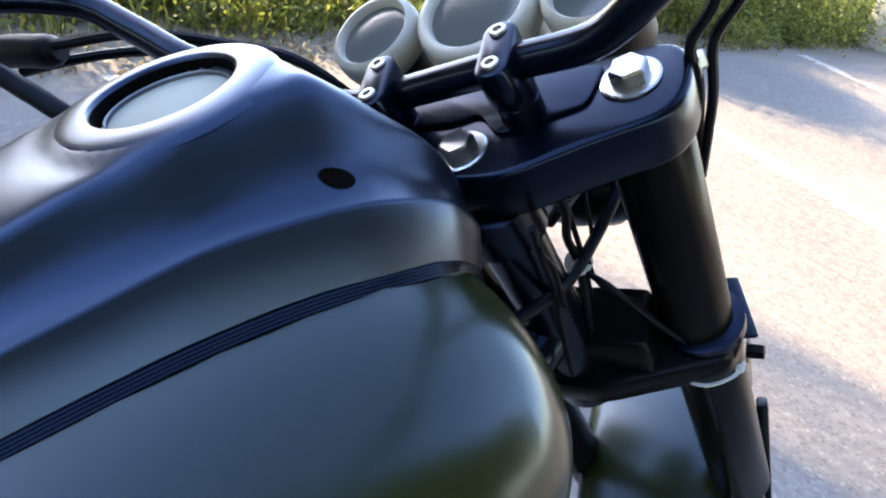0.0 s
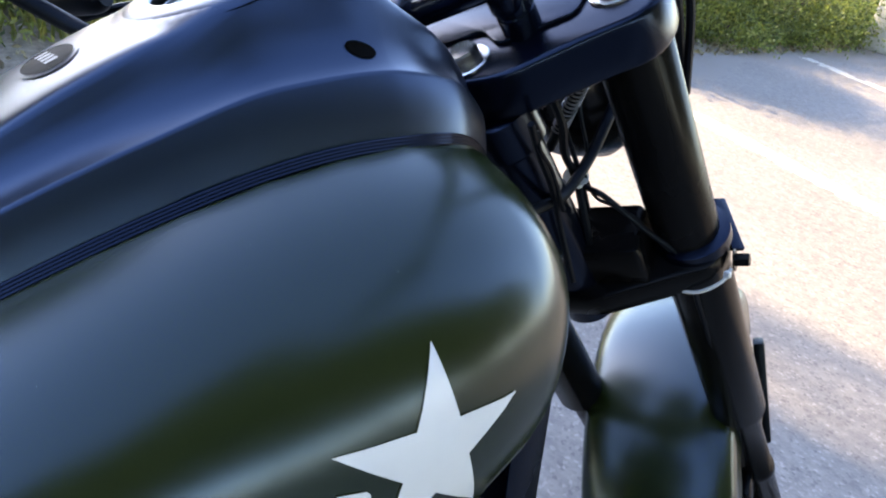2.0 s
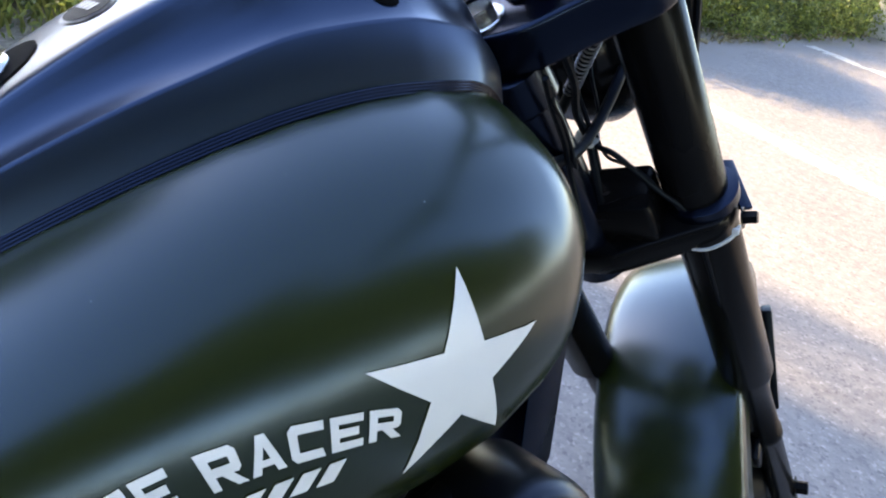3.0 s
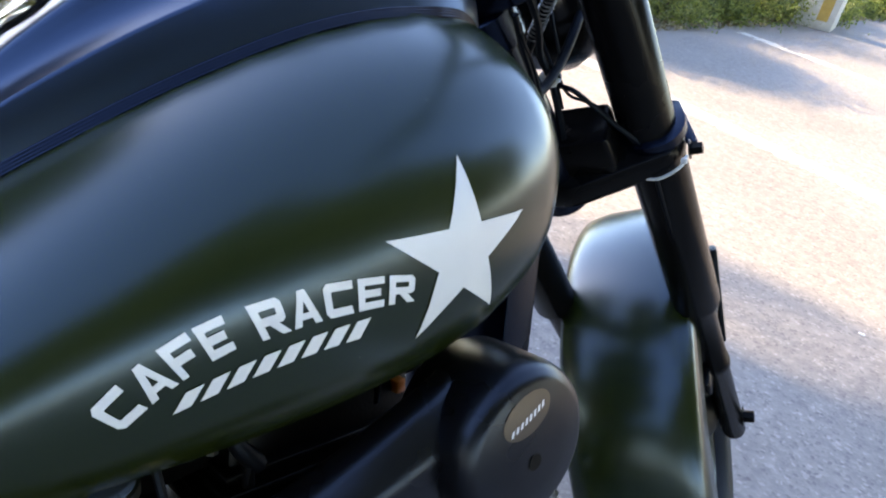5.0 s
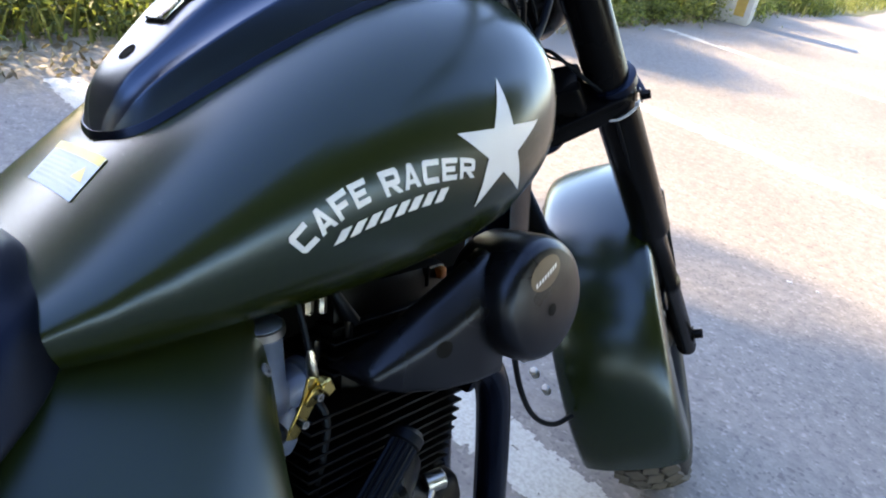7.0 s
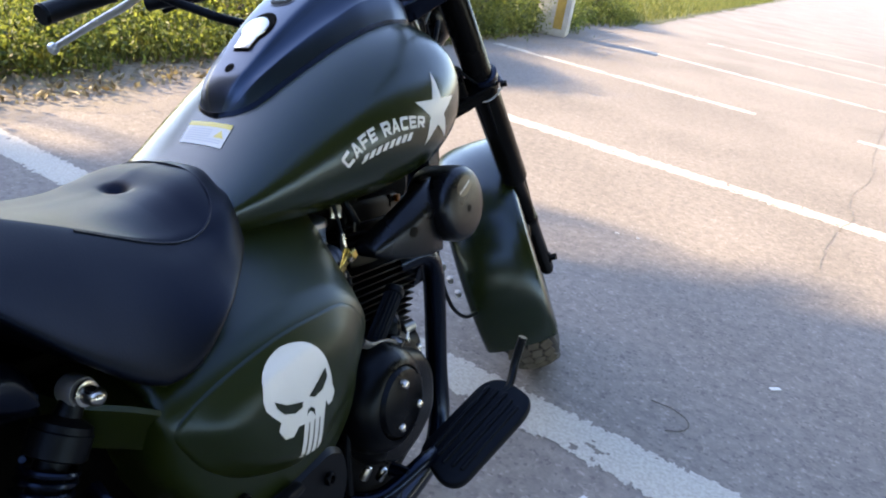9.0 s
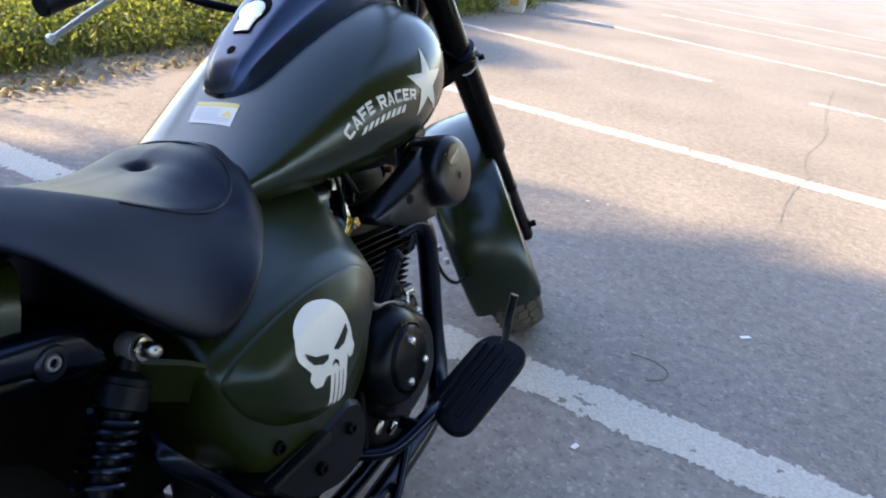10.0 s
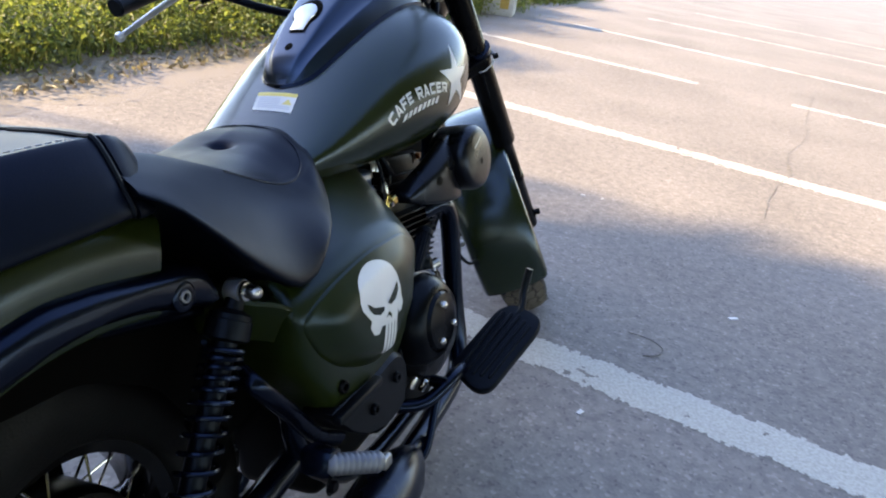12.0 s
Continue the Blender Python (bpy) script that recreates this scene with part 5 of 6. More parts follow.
# shock absorbers
for s in (1, -1):
    top = Vector((s * 0.147 + mid(0.2) * (1 - s) * 0.5, 0.199, 0.614))
    low = Vector((s * 0.140 + mid(0.2) * (1 - s) * 0.5, 0.000, 0.300))
    ax = (low - top).normalized()
    L = (low - top).length
    shock = part("shock_absorber", revolve([(0.010, 0.0), (0.012, 0.022), (0.020, 0.026), (0.024, 0.028), (0.0245, 0.034), (0.0265, 0.035), (0.0265, 0.056), (0.0235, 0.058), (0.0145, 0.060), (0.0145, L * 0.62), (0.019, L * 0.63), (0.019, L - 0.05), (0.026, L - 0.045), (0.026, L - 0.03), (0.014, L - 0.02), (0.014, L)], top, ax, 28), PLASTIC, bike, "black shock absorber with a coil spring", sharp=40)
    sx = ax.orthogonal().normalized()
    sy = ax.cross(sx)
    coil = []
    turns, h0, h1 = 14.5, 0.064, L - 0.045
    for i in range(int(turns * 14) + 1):
        k = i / (turns * 14)
        kk = 0.35 * k + 0.65 * k ** 2.0
        a = 2 * math.pi * turns * k
        coil.append(top + ax * (h0 + (h1 - h0) * kk) + 0.0228 * (math.cos(a) * sx + math.sin(a) * sy))
    part("coil_spring", tube(coil, 0.0032, 8, 1), BLACK, shock)
    part("mount_eye", revolve([(0.006, -0.010), (0.0135, -0.010), (0.0145, -0.007), (0.0145, 0.007), (0.0135, 0.010), (0.006, 0.010)], top, (1, 0, 0), 26), PEGGREY, shock)
    part("acorn_nut", revolve([(0.0115, 0.012), (0.0115, 0.0155), (0.0085, 0.016), (0.0085, 0.024), (0.0078, 0.030), (0.005, 0.0335), (0.001, 0.0345)], top, (s, 0, 0), 20), CHROME, shock, "bright steel acorn nut")

# swing arm, peg hangers and passenger pegs
for s in (1, -1):
    part("swing_arm", tube([(s * 0.085, 0.36, 0.28), (s * 0.095, 0.20, 0.275), (s * 0.10, -0.06, 0.285)], 0.022, 12, 4), BLACK, bike, "black swing arm")
    hang = part("peg_hanger", tube([(s * 0.125, 0.205, 0.50), (s * 0.150, 0.207, 0.478), (s * 0.152, 0.254, 0.417), (s * 0.152, 0.305, 0.348), (s * 0.160, 0.350, 0.316)], 0.0125, 12, 5, squash=0.6), BLACK, bike, "black passenger peg hanger")
    ph = Vector((s * 0.205, 0.245, 0.354))
    px = Vector((s * 0.62, 0.72, -0.30)).normalized()
    part("peg_bracket", rbox((0.05, 0.035, 0.04), Matrix.Translation((s * 0.190, 0.255, 0.350)) @ Matrix.Rotation(radians(-20), 4, "X"), 0.01), BLACK, hang)
    peg = part("foot_peg", revolve([(0.011, 0.0)] + [q for i in range(9) for q in ((0.0135, 0.004 + 0.008 * i), (0.0150, 0.006 + 0.008 * i), (0.0150, 0.009 + 0.008 * i), (0.0135, 0.011 + 0.008 * i))] + [(0.011, 0.080)], ph, px, 18), PEGGREY, hang, "passenger foot peg with a grey metal tread")
    part("peg_end", rbox((0.012, 0.022, 0.018), Matrix.Translation(ph + px * 0.085), 0.004), STEEL, hang)
    hex_bolt("peg_bolt", (s * 0.215, 0.235, 0.330), (s, 0, 0), 0.016, hang, FORKBLACK)
part("side_stand", tube([(-0.10, 0.56, 0.16), (-0.16, 0.50, 0.07), (-0.205, 0.44, -0.030)], 0.011, 10, 4), BLACK, bike, "black side stand")

# wiring round the steering head
TIE = Vector((0.011, 1.125, 0.830))
wire_sets = [([(0.053, 1.014, 0.893), (0.046, 1.034, 0.868), (0.037, 1.064, 0.836), (0.032, 1.085, 0.800), (0.034, 1.110, 0.745)], 0.0028),
             ([(0.048, 1.026, 0.886), (0.050, 1.030, 0.872), (0.040, 1.058, 0.850), (0.038, 1.080, 0.815)], 0.0020),
             ([(0.024, 1.066, 0.905), (0.018, 1.090, 0.880), (0.006, 1.112, 0.852), TIE, (0.020, 1.128, 0.805), (0.024, 1.140, 0.770)], 0.0036),
             ([(0.010, 1.085, 0.925), (0.012, 1.092, 0.890), (0.000, 1.120, 0.865), TIE + Vector((0.002, 0.003, 0.002)), (0.004, 1.150, 0.800), (0.000, 1.165, 0.770)], 0.0024),
             ([(-0.004, 1.130, 0.905), (0.006, 1.128, 0.880), (0.008, 1.140, 0.850), TIE + Vector((0.003, 0.006, 0.0)), (0.018, 1.140, 0.800)], 0.0018),
             ([TIE + Vector((-0.004, -0.002, 0.012)), TIE, (0.024, 1.126, 0.824), (0.040, 1.131, 0.819), (0.062, 1.165, 0.790), (0.081, 1.196, 0.766), (0.093, 1.212, 0.738), fr(0.100, 0.006, -0.300), fr(0.096, 0.006, -0.430), fr(0.078, 0.008, -0.530)], 0.0026),
             ([TIE + Vector((0.004, 0.004, 0.006)), (0.030, 1.132, 0.816), (0.052, 1.150, 0.806), (0.072, 1.188, 0.772), (0.090, 1.215, 0.748)], 0.0016)]
for w, r in wire_sets:
    part("wire", tube(w, r, 7, 6), RUBBER, low_clamp)
part("clutch_cable", tube([(-0.012, 1.205, 0.930), (-0.004, 1.190, 0.905), (0.006, 1.167, 0.880), (0.012, 1.138, 0.845), (0.022, 1.098, 0.822), (0.033, 1.052, 0.819), (0.026, 1.020, 0.806), (0.010, 1.000, 0.780)], 0.0050, 10, 6), RUBBER, low_clamp, "thick black cable with a grey streak")
coil = []
a, b = Vector((0.034, 1.100, 0.936)), Vector((-0.022, 1.135, 0.865))
ax = (b - a).normalized()
sx = ax.orthogonal().normalized()
sy = ax.cross(sx)
for i in range(19 * 10 + 1):
    k = i / 190
    t = 2 * math.pi * 19 * k
    coil.append(a.lerp(b, k) + 0.0066 * (math.cos(t) * sx + math.sin(t) * sy))
sleeve = part("coiled_sleeve", tube(coil, 0.0009, 6, 1), PEGGREY, low_clamp, "grey coiled cable sleeve")
part("cable", tube([a - ax * 0.01, a, b, b + ax * 0.03], 0.0050, 10, 2), RUBBER, sleeve)
part("cable_tie", revolve([(0.0100, -0.0020), (0.0112, -0.0020), (0.0112, 0.0020), (0.0100, 0.0020)], TIE, F_W + F_U * 0.4, 18), ZIPTIE, low_clamp, "white cable tie")
bm = tube([fr(0.083, 0.0, -0.280), fr(0.105, -0.004, -0.281), fr(0.126, 0.004, -0.276), fr(0.134, 0.016, -0.272)], 0.0018, 6, 4)
rbox((0.006, 0.005, 0.006), Matrix.Translation(fr(0.131, 0.010, -0.273)), 0.001, 1, bm)
part("cable_tie", bm, ZIPTIE, low_clamp, "white cable tie")
# cables from the handlebar
for pts in ([fr(-0.326, 0.030, 0.114), fr(-0.270, 0.055, 0.095), fr(-0.219, 0.080, 0.056), fr(-0.16, 0.085, 0.02), fr(-0.10, 0.07, -0.06)],
            [fr(-0.394, 0.030, 0.097), fr(-0.345, 0.045, 0.090), fr(-0.308, 0.080, 0.064), fr(-0.22, 0.10, 0.03), fr(-0.12, 0.08, -0.07)]):
    part("control_cable", tube(pts, 0.0045, 8, 6), RUBBER, bar)
part("control_cable", tube([fr(-0.362, -0.014, 0.158), fr(-0.328, -0.017, 0.123), fr(-0.306, -0.022, 0.107), fr(-0.274, -0.026, 0.080), fr(-0.22, -0.005, 0.02), fr(-0.14, 0.03, -0.06)], 0.0080, 10, 6), RUBBER, bar, "thick black cable sleeve")
part("cable_boot", tube([fr(-0.410, 0.030, 0.120), fr(-0.375, 0.030, 0.116), fr(-0.338, 0.030, 0.110), fr(-0.325, 0.031, 0.1085)], [0.013, 0.0135, 0.0135, 0.0085], 14, 4), RUBBER, bar, "black rubber cable boot")
for pts in ([fr(0.17, 0.035, 0.105), fr(0.152, 0.055, 0.045), fr(0.130, 0.070, 0.005), fr(0.126, 0.085, -0.040), fr(0.110, 0.10, -0.12)], [fr(0.19, 0.04, 0.115), fr(0.165, 0.07, 0.040), fr(0.140, 0.085, -0.005), fr(0.130, 0.095, -0.060), fr(0.11, 0.10, -0.14)]):
    part("control_cable", tube(pts, 0.0036, 8, 6), RUBBER, bar)


# ---- ground ----
def ground_material(name, colours, aggregate, bump, scale=1.0, rough=0.9):
    m = bpy.data.materials.new(name)
    m.use_nodes = True
    nt = m.node_tree
    N, K = nt.nodes, nt.links
    b = N["Principled BSDF"]
    tc = N.new("ShaderNodeTexCoord")
    big, mids, fine = N.new("ShaderNodeTexNoise"), N.new("ShaderNodeTexNoise"), N.new("ShaderNodeTexVoronoi")
    big.inputs["Scale"].default_value, big.inputs["Detail"].default_value = 0.9 * scale, 6.0
    mids.inputs["Scale"].default_value, mids.inputs["Detail"].default_value = 26.0 * scale, 6.0
    fine.inputs["Scale"].default_value = aggregate
    for n in (big, mids, fine):
        K.new(tc.outputs["Object"], n.inputs["Vector"])
    ramp = N.new("ShaderNodeValToRGB")
    ramp.color_ramp.elements[0].position, ramp.color_ramp.elements[1].position = 0.32, 0.70
    ramp.color_ramp.elements[0].color, ramp.color_ramp.elements[1].color = (*colours[0], 1), (*colours[1], 1)
    K.new(mids.outputs["Fac"], ramp.inputs["Fac"])
    stones = N.new("ShaderNodeValToRGB")
    stones.color_ramp.elements[0].color, stones.color_ramp.elements[1].color = (0.90, 0.90, 0.90, 1), (1.09, 1.09, 1.09, 1)
    stones.color_ramp.elements[0].position, stones.color_ramp.elements[1].position = 0.10, 0.84
    for at, v in ((0.02, 0.66), (0.90, 1.09), (0.97, 1.45)):
        stones.color_ramp.elements.new(at).color = (v, v, v, 1)
    sep = N.new("ShaderNodeSeparateColor")
    K.new(fine.outputs["Color"], sep.inputs["Color"])
    K.new(sep.outputs["Red"], stones.inputs["Fac"])
    mix = N.new("ShaderNodeMix")
    mix.data_type, mix.blend_type = "RGBA", "MULTIPLY"
    mix.inputs["Factor"].default_value = 0.78
    K.new(ramp.outputs["Color"], mix.inputs["A"])
    K.new(stones.outputs["Color"], mix.inputs["B"])
    patch = N.new("ShaderNodeMapRange")
    patch.inputs["From Min"].default_value, patch.inputs["From Max"].default_value = 0.3, 0.7
    patch.inputs["To Min"].default_value, patch.inputs["To Max"].default_value = 0.82, 1.15
    K.new(big.outputs["Fac"], patch.inputs["Value"])
    sc = N.new("ShaderNodeVectorMath")
    sc.operation = "SCALE"
    K.new(mix.outputs["Result"], sc.inputs[0])
    K.new(patch.outputs["Result"], sc.inputs["Scale"])
    K.new(sc.outputs["Vector"], b.inputs["Base Color"])
    b.inputs["Roughness"].default_value = rough
    b.inputs["Specular IOR Level"].default_value = 0.25
    bn = N.new("ShaderNodeBump")
    bn.inputs["Strength"].default_value, bn.inputs["Distance"].default_value = bump, 0.004
    K.new(fine.outputs["Distance"], bn.inputs["Height"])
    K.new(bn.outputs["Normal"], b.inputs["Normal"])
    return m


ASPHALT = ground_material("worn_asphalt", ((0.146, 0.126, 0.114), (0.199, 0.171, 0.152)), 120.0, 0.16)
DIRT = ground_material("dry_dirt", ((0.116, 0.095, 0.071), (0.214, 0.178, 0.135)), 70.0, 0.5)
# the dirt thins out to bare asphalt along its ragged edge
N, K = DIRT.node_tree.nodes, DIRT.node_tree.links
tc, xyz, rag = N.new("ShaderNodeTexCoord"), N.new("ShaderNodeSeparateXYZ"), N.new("ShaderNodeTexNoise")
rag.inputs["Scale"].default_value, rag.inputs["Detail"].default_value = 2.2, 7.0
K.new(tc.outputs["Object"], xyz.inputs["Vector"])
K.new(tc.outputs["Object"], rag.inputs["Vector"])
wob = N.new("ShaderNodeMath")
wob.operation = "MULTIPLY_ADD"
wob.inputs[1].default_value = 1.3
K.new(rag.outputs["Fac"], wob.inputs[0])
K.new(xyz.outputs["X"], wob.inputs[2])
thin = N.new("ShaderNodeMapRange")
thin.inputs["From Min"].default_value, thin.inputs["From Max"].default_value = -2.15, -1.75
K.new(wob.outputs[0], thin.inputs["Value"])
blend = N.new("ShaderNodeMix")
blend.data_type = "RGBA"
blend.inputs["B"].default_value = (0.172, 0.148, 0.132, 1)
K.new(thin.outputs["Result"], blend.inputs["Factor"])
dirt_bsdf = N["Principled BSDF"]
K.new(dirt_bsdf.inputs["Base Color"].links[0].from_socket, blend.inputs["A"])
K.new(blend.outputs["Result"], dirt_bsdf.inputs["Base Color"])
SOIL = ground_material("grass_soil", ((0.043, 0.046, 0.018), (0.104, 0.098, 0.043)), 40.0, 0.8)


def sheet(x0, y0, x1, y1, z, nx=1, ny=1, edge=0.0):
    bm = bmesh.new()
    grid = []
    for j in range(ny + 1):
        row = []
        for i in range(nx + 1):
            x, y = x0 + (x1 - x0) * i / nx, y0 + (y1 - y0) * j / ny
            if edge and i == nx:
                x += edge * (noise.noise(Vector((y * 0.9, 3.1, 0))) + 0.5 * noise.noise(Vector((y * 3.7, 7.0, 0))))
            row.append(bm.verts.new((x, y, z)))
        grid.append(row)
    for j in range(ny):
        for i in range(nx):
            bm.faces.new((grid[j][i], grid[j][i + 1], grid[j + 1][i + 1], grid[j + 1][i]))
    return bm


ground = tagged(part("ground", sheet(-300, -300, 300, 300, 0), ASPHALT), "worn grey car park asphalt", "ground", kind="structure")
verge = tagged(part("verge", sheet(-40, -40, -2.28, 60, 0.0007, 1, 500, 0.34), DIRT), "strip of dry dirt and leaf litter along the hedge", "verge", kind="structure")
grass_bank = tagged(part("grass_bank", sheet(-40, 12, -2.2, 120, 0.004, 1, 200, 0.3), SOIL), "grassy bank at the car park's edge", "grass", kind="structure")

# painted bay lines with worn edges
PAINT = bpy.data.materials.new("worn_road_paint")
PAINT.use_nodes = True
N, K = PAINT.node_tree.nodes, PAINT.node_tree.links
tc, nz, fine = N.new("ShaderNodeTexCoord"), N.new("ShaderNodeTexNoise"), N.new("ShaderNodeTexNoise")
nz.inputs["Scale"].default_value, nz.inputs["Detail"].default_value = 120.0, 10.0
fine.inputs["Scale"].default_value, fine.inputs["Detail"].default_value = 6.0, 4.0
K.new(tc.outputs["Object"], nz.inputs["Vector"])
K.new(tc.outputs["Object"], fine.inputs["Vector"])
ramp = N.new("ShaderNodeValToRGB")
ramp.color_ramp.elements[0].position, ramp.color_ramp.elements[1].position = 0.30, 0.62
ramp.color_ramp.elements[0].color, ramp.color_ramp.elements[1].color = (0.275, 0.248, 0.212, 1), (0.385, 0.352, 0.305, 1)
K.new(nz.outputs["Fac"], ramp.inputs["Fac"])
K.new(ramp.outputs["Color"], N["Principled BSDF"].inputs["Base Color"])
N["Principled BSDF"].inputs["Roughness"].default_value = 0.8


def bay_line(a, b, width, seed, cell=0.008, worn=0.12):
    """A painted stripe, flaked off in spots and along its edges."""
    a, b = Vector(a), Vector(b)
    d = (b - a)
    n, m = max(int(d.length / cell), 2), max(int(width / cell) + 4, 6)
    ahead, across = d.normalized(), Vector((-d.y, d.x)).normalized()
    rng = random.Random(seed)
    bm = bmesh.new()
    corner = {}

    def vert(i, k):
        if (i, k) not in corner:
            q = a + ahead * (i * cell + rng.uniform(-0.35, 0.35) * cell) + across * ((k - m / 2 + rng.uniform(-0.35, 0.35)) * cell)
            corner[i, k] = bm.verts.new((q.x, q.y, 0.0016))
        return corner[i, k]

    cells = set()
    for i in range(n):
        for k in range(m):
            u, v = i * cell, (k + 0.5 - m / 2) * cell
            edge = (abs(v) - width / 2) / 0.010 + 1.3 * noise.noise(Vector((u * 9, seed + math.copysign(20, v), 0))) + 1.8 * noise.noise(Vector((u * 60, v * 60, seed)))
            flake = noise.noise(Vector((u * 38, v * 38, seed + 7))) + 0.6 * noise.noise(Vector((u * 5, v * 8, seed + 3)))
            if abs(v) < cell or edge < 0 and flake < 0.85 - 3 * worn:
                cells.add((i, k))
    stripe, edge_cells = set(), [(i, k) for i, k in cells if abs(k + 0.5 - m / 2) < 1]
    while edge_cells:
        i, k = edge_cells.pop()
        if (i, k) in cells and (i, k) not in stripe:
            stripe.add((i, k))
            edge_cells += [(i + 1, k), (i - 1, k), (i, k + 1), (i, k - 1)]
    for i, k in sorted(stripe):
        bm.faces.new((vert(i, k), vert(i + 1, k), vert(i + 1, k + 1), vert(i, k + 1)))
    return tagged(part("bay_line", bm, PAINT), "worn white parking bay line on asphalt", "road marking", "parking bay lines", "structure")


bay_line((-2.55, 1.605), (3.2, 1.0), 0.145, 1, 0.006, 0.06)
bay_line((-2.35, 4.33), (4.5, 3.33), 0.155, 2, 0.012, 0.14)
bay_line((-2.45, 7.08), (0.22, 6.56), 0.150, 3, 0.016, 0.18)
bay_line((1.02, 6.47), (4.5, 5.85), 0.130, 4, 0.016, 0.24)
bay_line((-1.6, 9.42), (6.5, 7.35), 0.140, 5, 0.018, 0.20)
bay_line((-1.0, 12.2), (7.5, 10.3), 0.140, 6, 0.02, 0.24)
bay_line((-0.5, 15.2), (9, 13.0), 0.140, 7, 0.02, 0.27)

# a thin crack across the bays
crack = [(0.79, 3.05), (0.83, 3.5), (0.93, 4.0), (0.93, 4.5), (1.08, 5.2), (1.12, 6.1), (1.27, 7.5)]
CRACK = material("crack_shadow", (0.116, 0.107, 0.095), rough=0.95, var=0.2)
bm = bmesh.new()
rows = []
for i, p in enumerate(smooth_path([(x, y, 0.004) for x, y in crack], 14)):
    j = 0.02 * noise.noise(Vector((i * 0.6, 1.7, 0)))
    rows.append((bm.verts.new((p.x + j - 0.002, p.y, 0.0032)), bm.verts.new((p.x + j + 0.002, p.y, 0.0032))))
for (p, q), (u, v) in zip(rows, rows[1:]):
    bm.faces.new((p, q, v, u))
part("crack", bm, CRACK, ground, "thin dark crack in the asphalt")

# bits of litter on the asphalt
LITTER = material("white_litter", (0.458, 0.451, 0.427), rough=0.7, var=0.1)
TWIG = material("dry_twig", (0.079, 0.067, 0.052), rough=0.8, var=0.2)
for (x, y), (l, w, r) in (((0.694, 1.892), (0.035, 0.014, 40)), ((0.358, 1.107), (0.022, 0.012, 70)), ((0.009, 2.718), (0.018, 0.010, 10)), ((0.094, 2.736), (0.010, 0.008, 30)), ((0.86, 0.92), (0.018, 0.008, 20))):
    tagged(part("paper_scrap", rbox((l, w, 0.004), Matrix.Translation((x, y, 0.002)) @ Matrix.Rotation(radians(r), 4, "Z"), 0.0012, 1), LITTER), "small white paper scrap on the asphalt", "litter", "paper scraps")
tagged(part("twig", tube([(0.40, 1.58, 0.004), (0.46, 1.575, 0.006), (0.505, 1.545, 0.005), (0.50, 1.50, 0.004), (0.46, 1.47, 0.004)], 0.0014, 6, 4), TWIG), "bent dark twig lying on asphalt", "twig")

# white post at the hedge
CONCRETE = material("whitewashed_concrete", (0.378, 0.366, 0.342), rough=0.85, var=0.2, scale=18, bump=0.3, bump_scale=60)
OCHRE = material("ochre_paint", (0.317, 0.201, 0.049), rough=0.8, var=0.25, scale=20)
post = part("gate_post", rbox((0.40, 0.40, 0.62), Matrix.Translation((-2.50, 8.95, 0.31)) @ Matrix.Rotation(radians(12), 4, "Z"), 0.02, 2), CONCRETE)
tagged(post, "whitewashed concrete post at the hedge", "post")
part("ochre_panel", rbox((0.11, 0.006, 0.50), Matrix.Translation((-2.50, 8.95, 0.34)) @ Matrix.Rotation(radians(12), 4, "Z") @ Matrix.Translation((0.08, -0.2015, 0)), 0.001, 1), OCHRE, post, "faded ochre paint mark")


# ---- foliage ----
def leaf_material(name, c0, c1, through_light=0.35, glow=1.0):
    m = bpy.data.materials.new(name)
    m.use_nodes = True
    N, K = m.node_tree.nodes, m.node_tree.links
    geo = N.new("ShaderNodeNewGeometry")
    ramp = N.new("ShaderNodeValToRGB")
    ramp.color_ramp.elements[0].color, ramp.color_ramp.elements[1].color = (*c0, 1), (*c1, 1)
    K.new(geo.outputs["Random Per Island"], ramp.inputs["Fac"])
    b = N["Principled BSDF"]
    K.new(ramp.outputs["Color"], b.inputs["Base Color"])
    b.inputs["Roughness"].default_value = 0.55
    tr = N.new("ShaderNodeBsdfTranslucent")
    thin = N.new("ShaderNodeVectorMath")
    thin.operation = "MULTIPLY"
    thin.inputs[1].default_value = (glow, glow, glow * 0.8)
    K.new(ramp.outputs["Color"], thin.inputs[0])
    K.new(thin.outputs["Vector"], tr.inputs["Color"])
    mx = N.new("ShaderNodeMixShader")
    mx.inputs["Fac"].default_value = through_light
    K.new(b.outputs["BSDF"], mx.inputs[1])
    K.new(tr.outputs["BSDF"], mx.inputs[2])
    K.new(mx.outputs["Shader"], N["Material Output"].inputs["Surface"])
    return m


LEAF = leaf_material("hedge_leaf", (0.021, 0.037, 0.009), (0.150, 0.170, 0.042), 0.5, 1.9)
TREELEAF = leaf_material("tree_leaf", (0.030, 0.046, 0.011), (0.122, 0.134, 0.034))
DRYLEAF = leaf_material("dry_leaf", (0.098, 0.067, 0.037), (0.281, 0.232, 0.146))
BLADE = leaf_material("grass_blade", (0.061, 0.085, 0.018), (0.220, 0.220, 0.061))
BARK = material("bark", (0.061, 0.046, 0.034), rough=0.9, var=0.4, scale=12, bump=0.6, bump_scale=40)


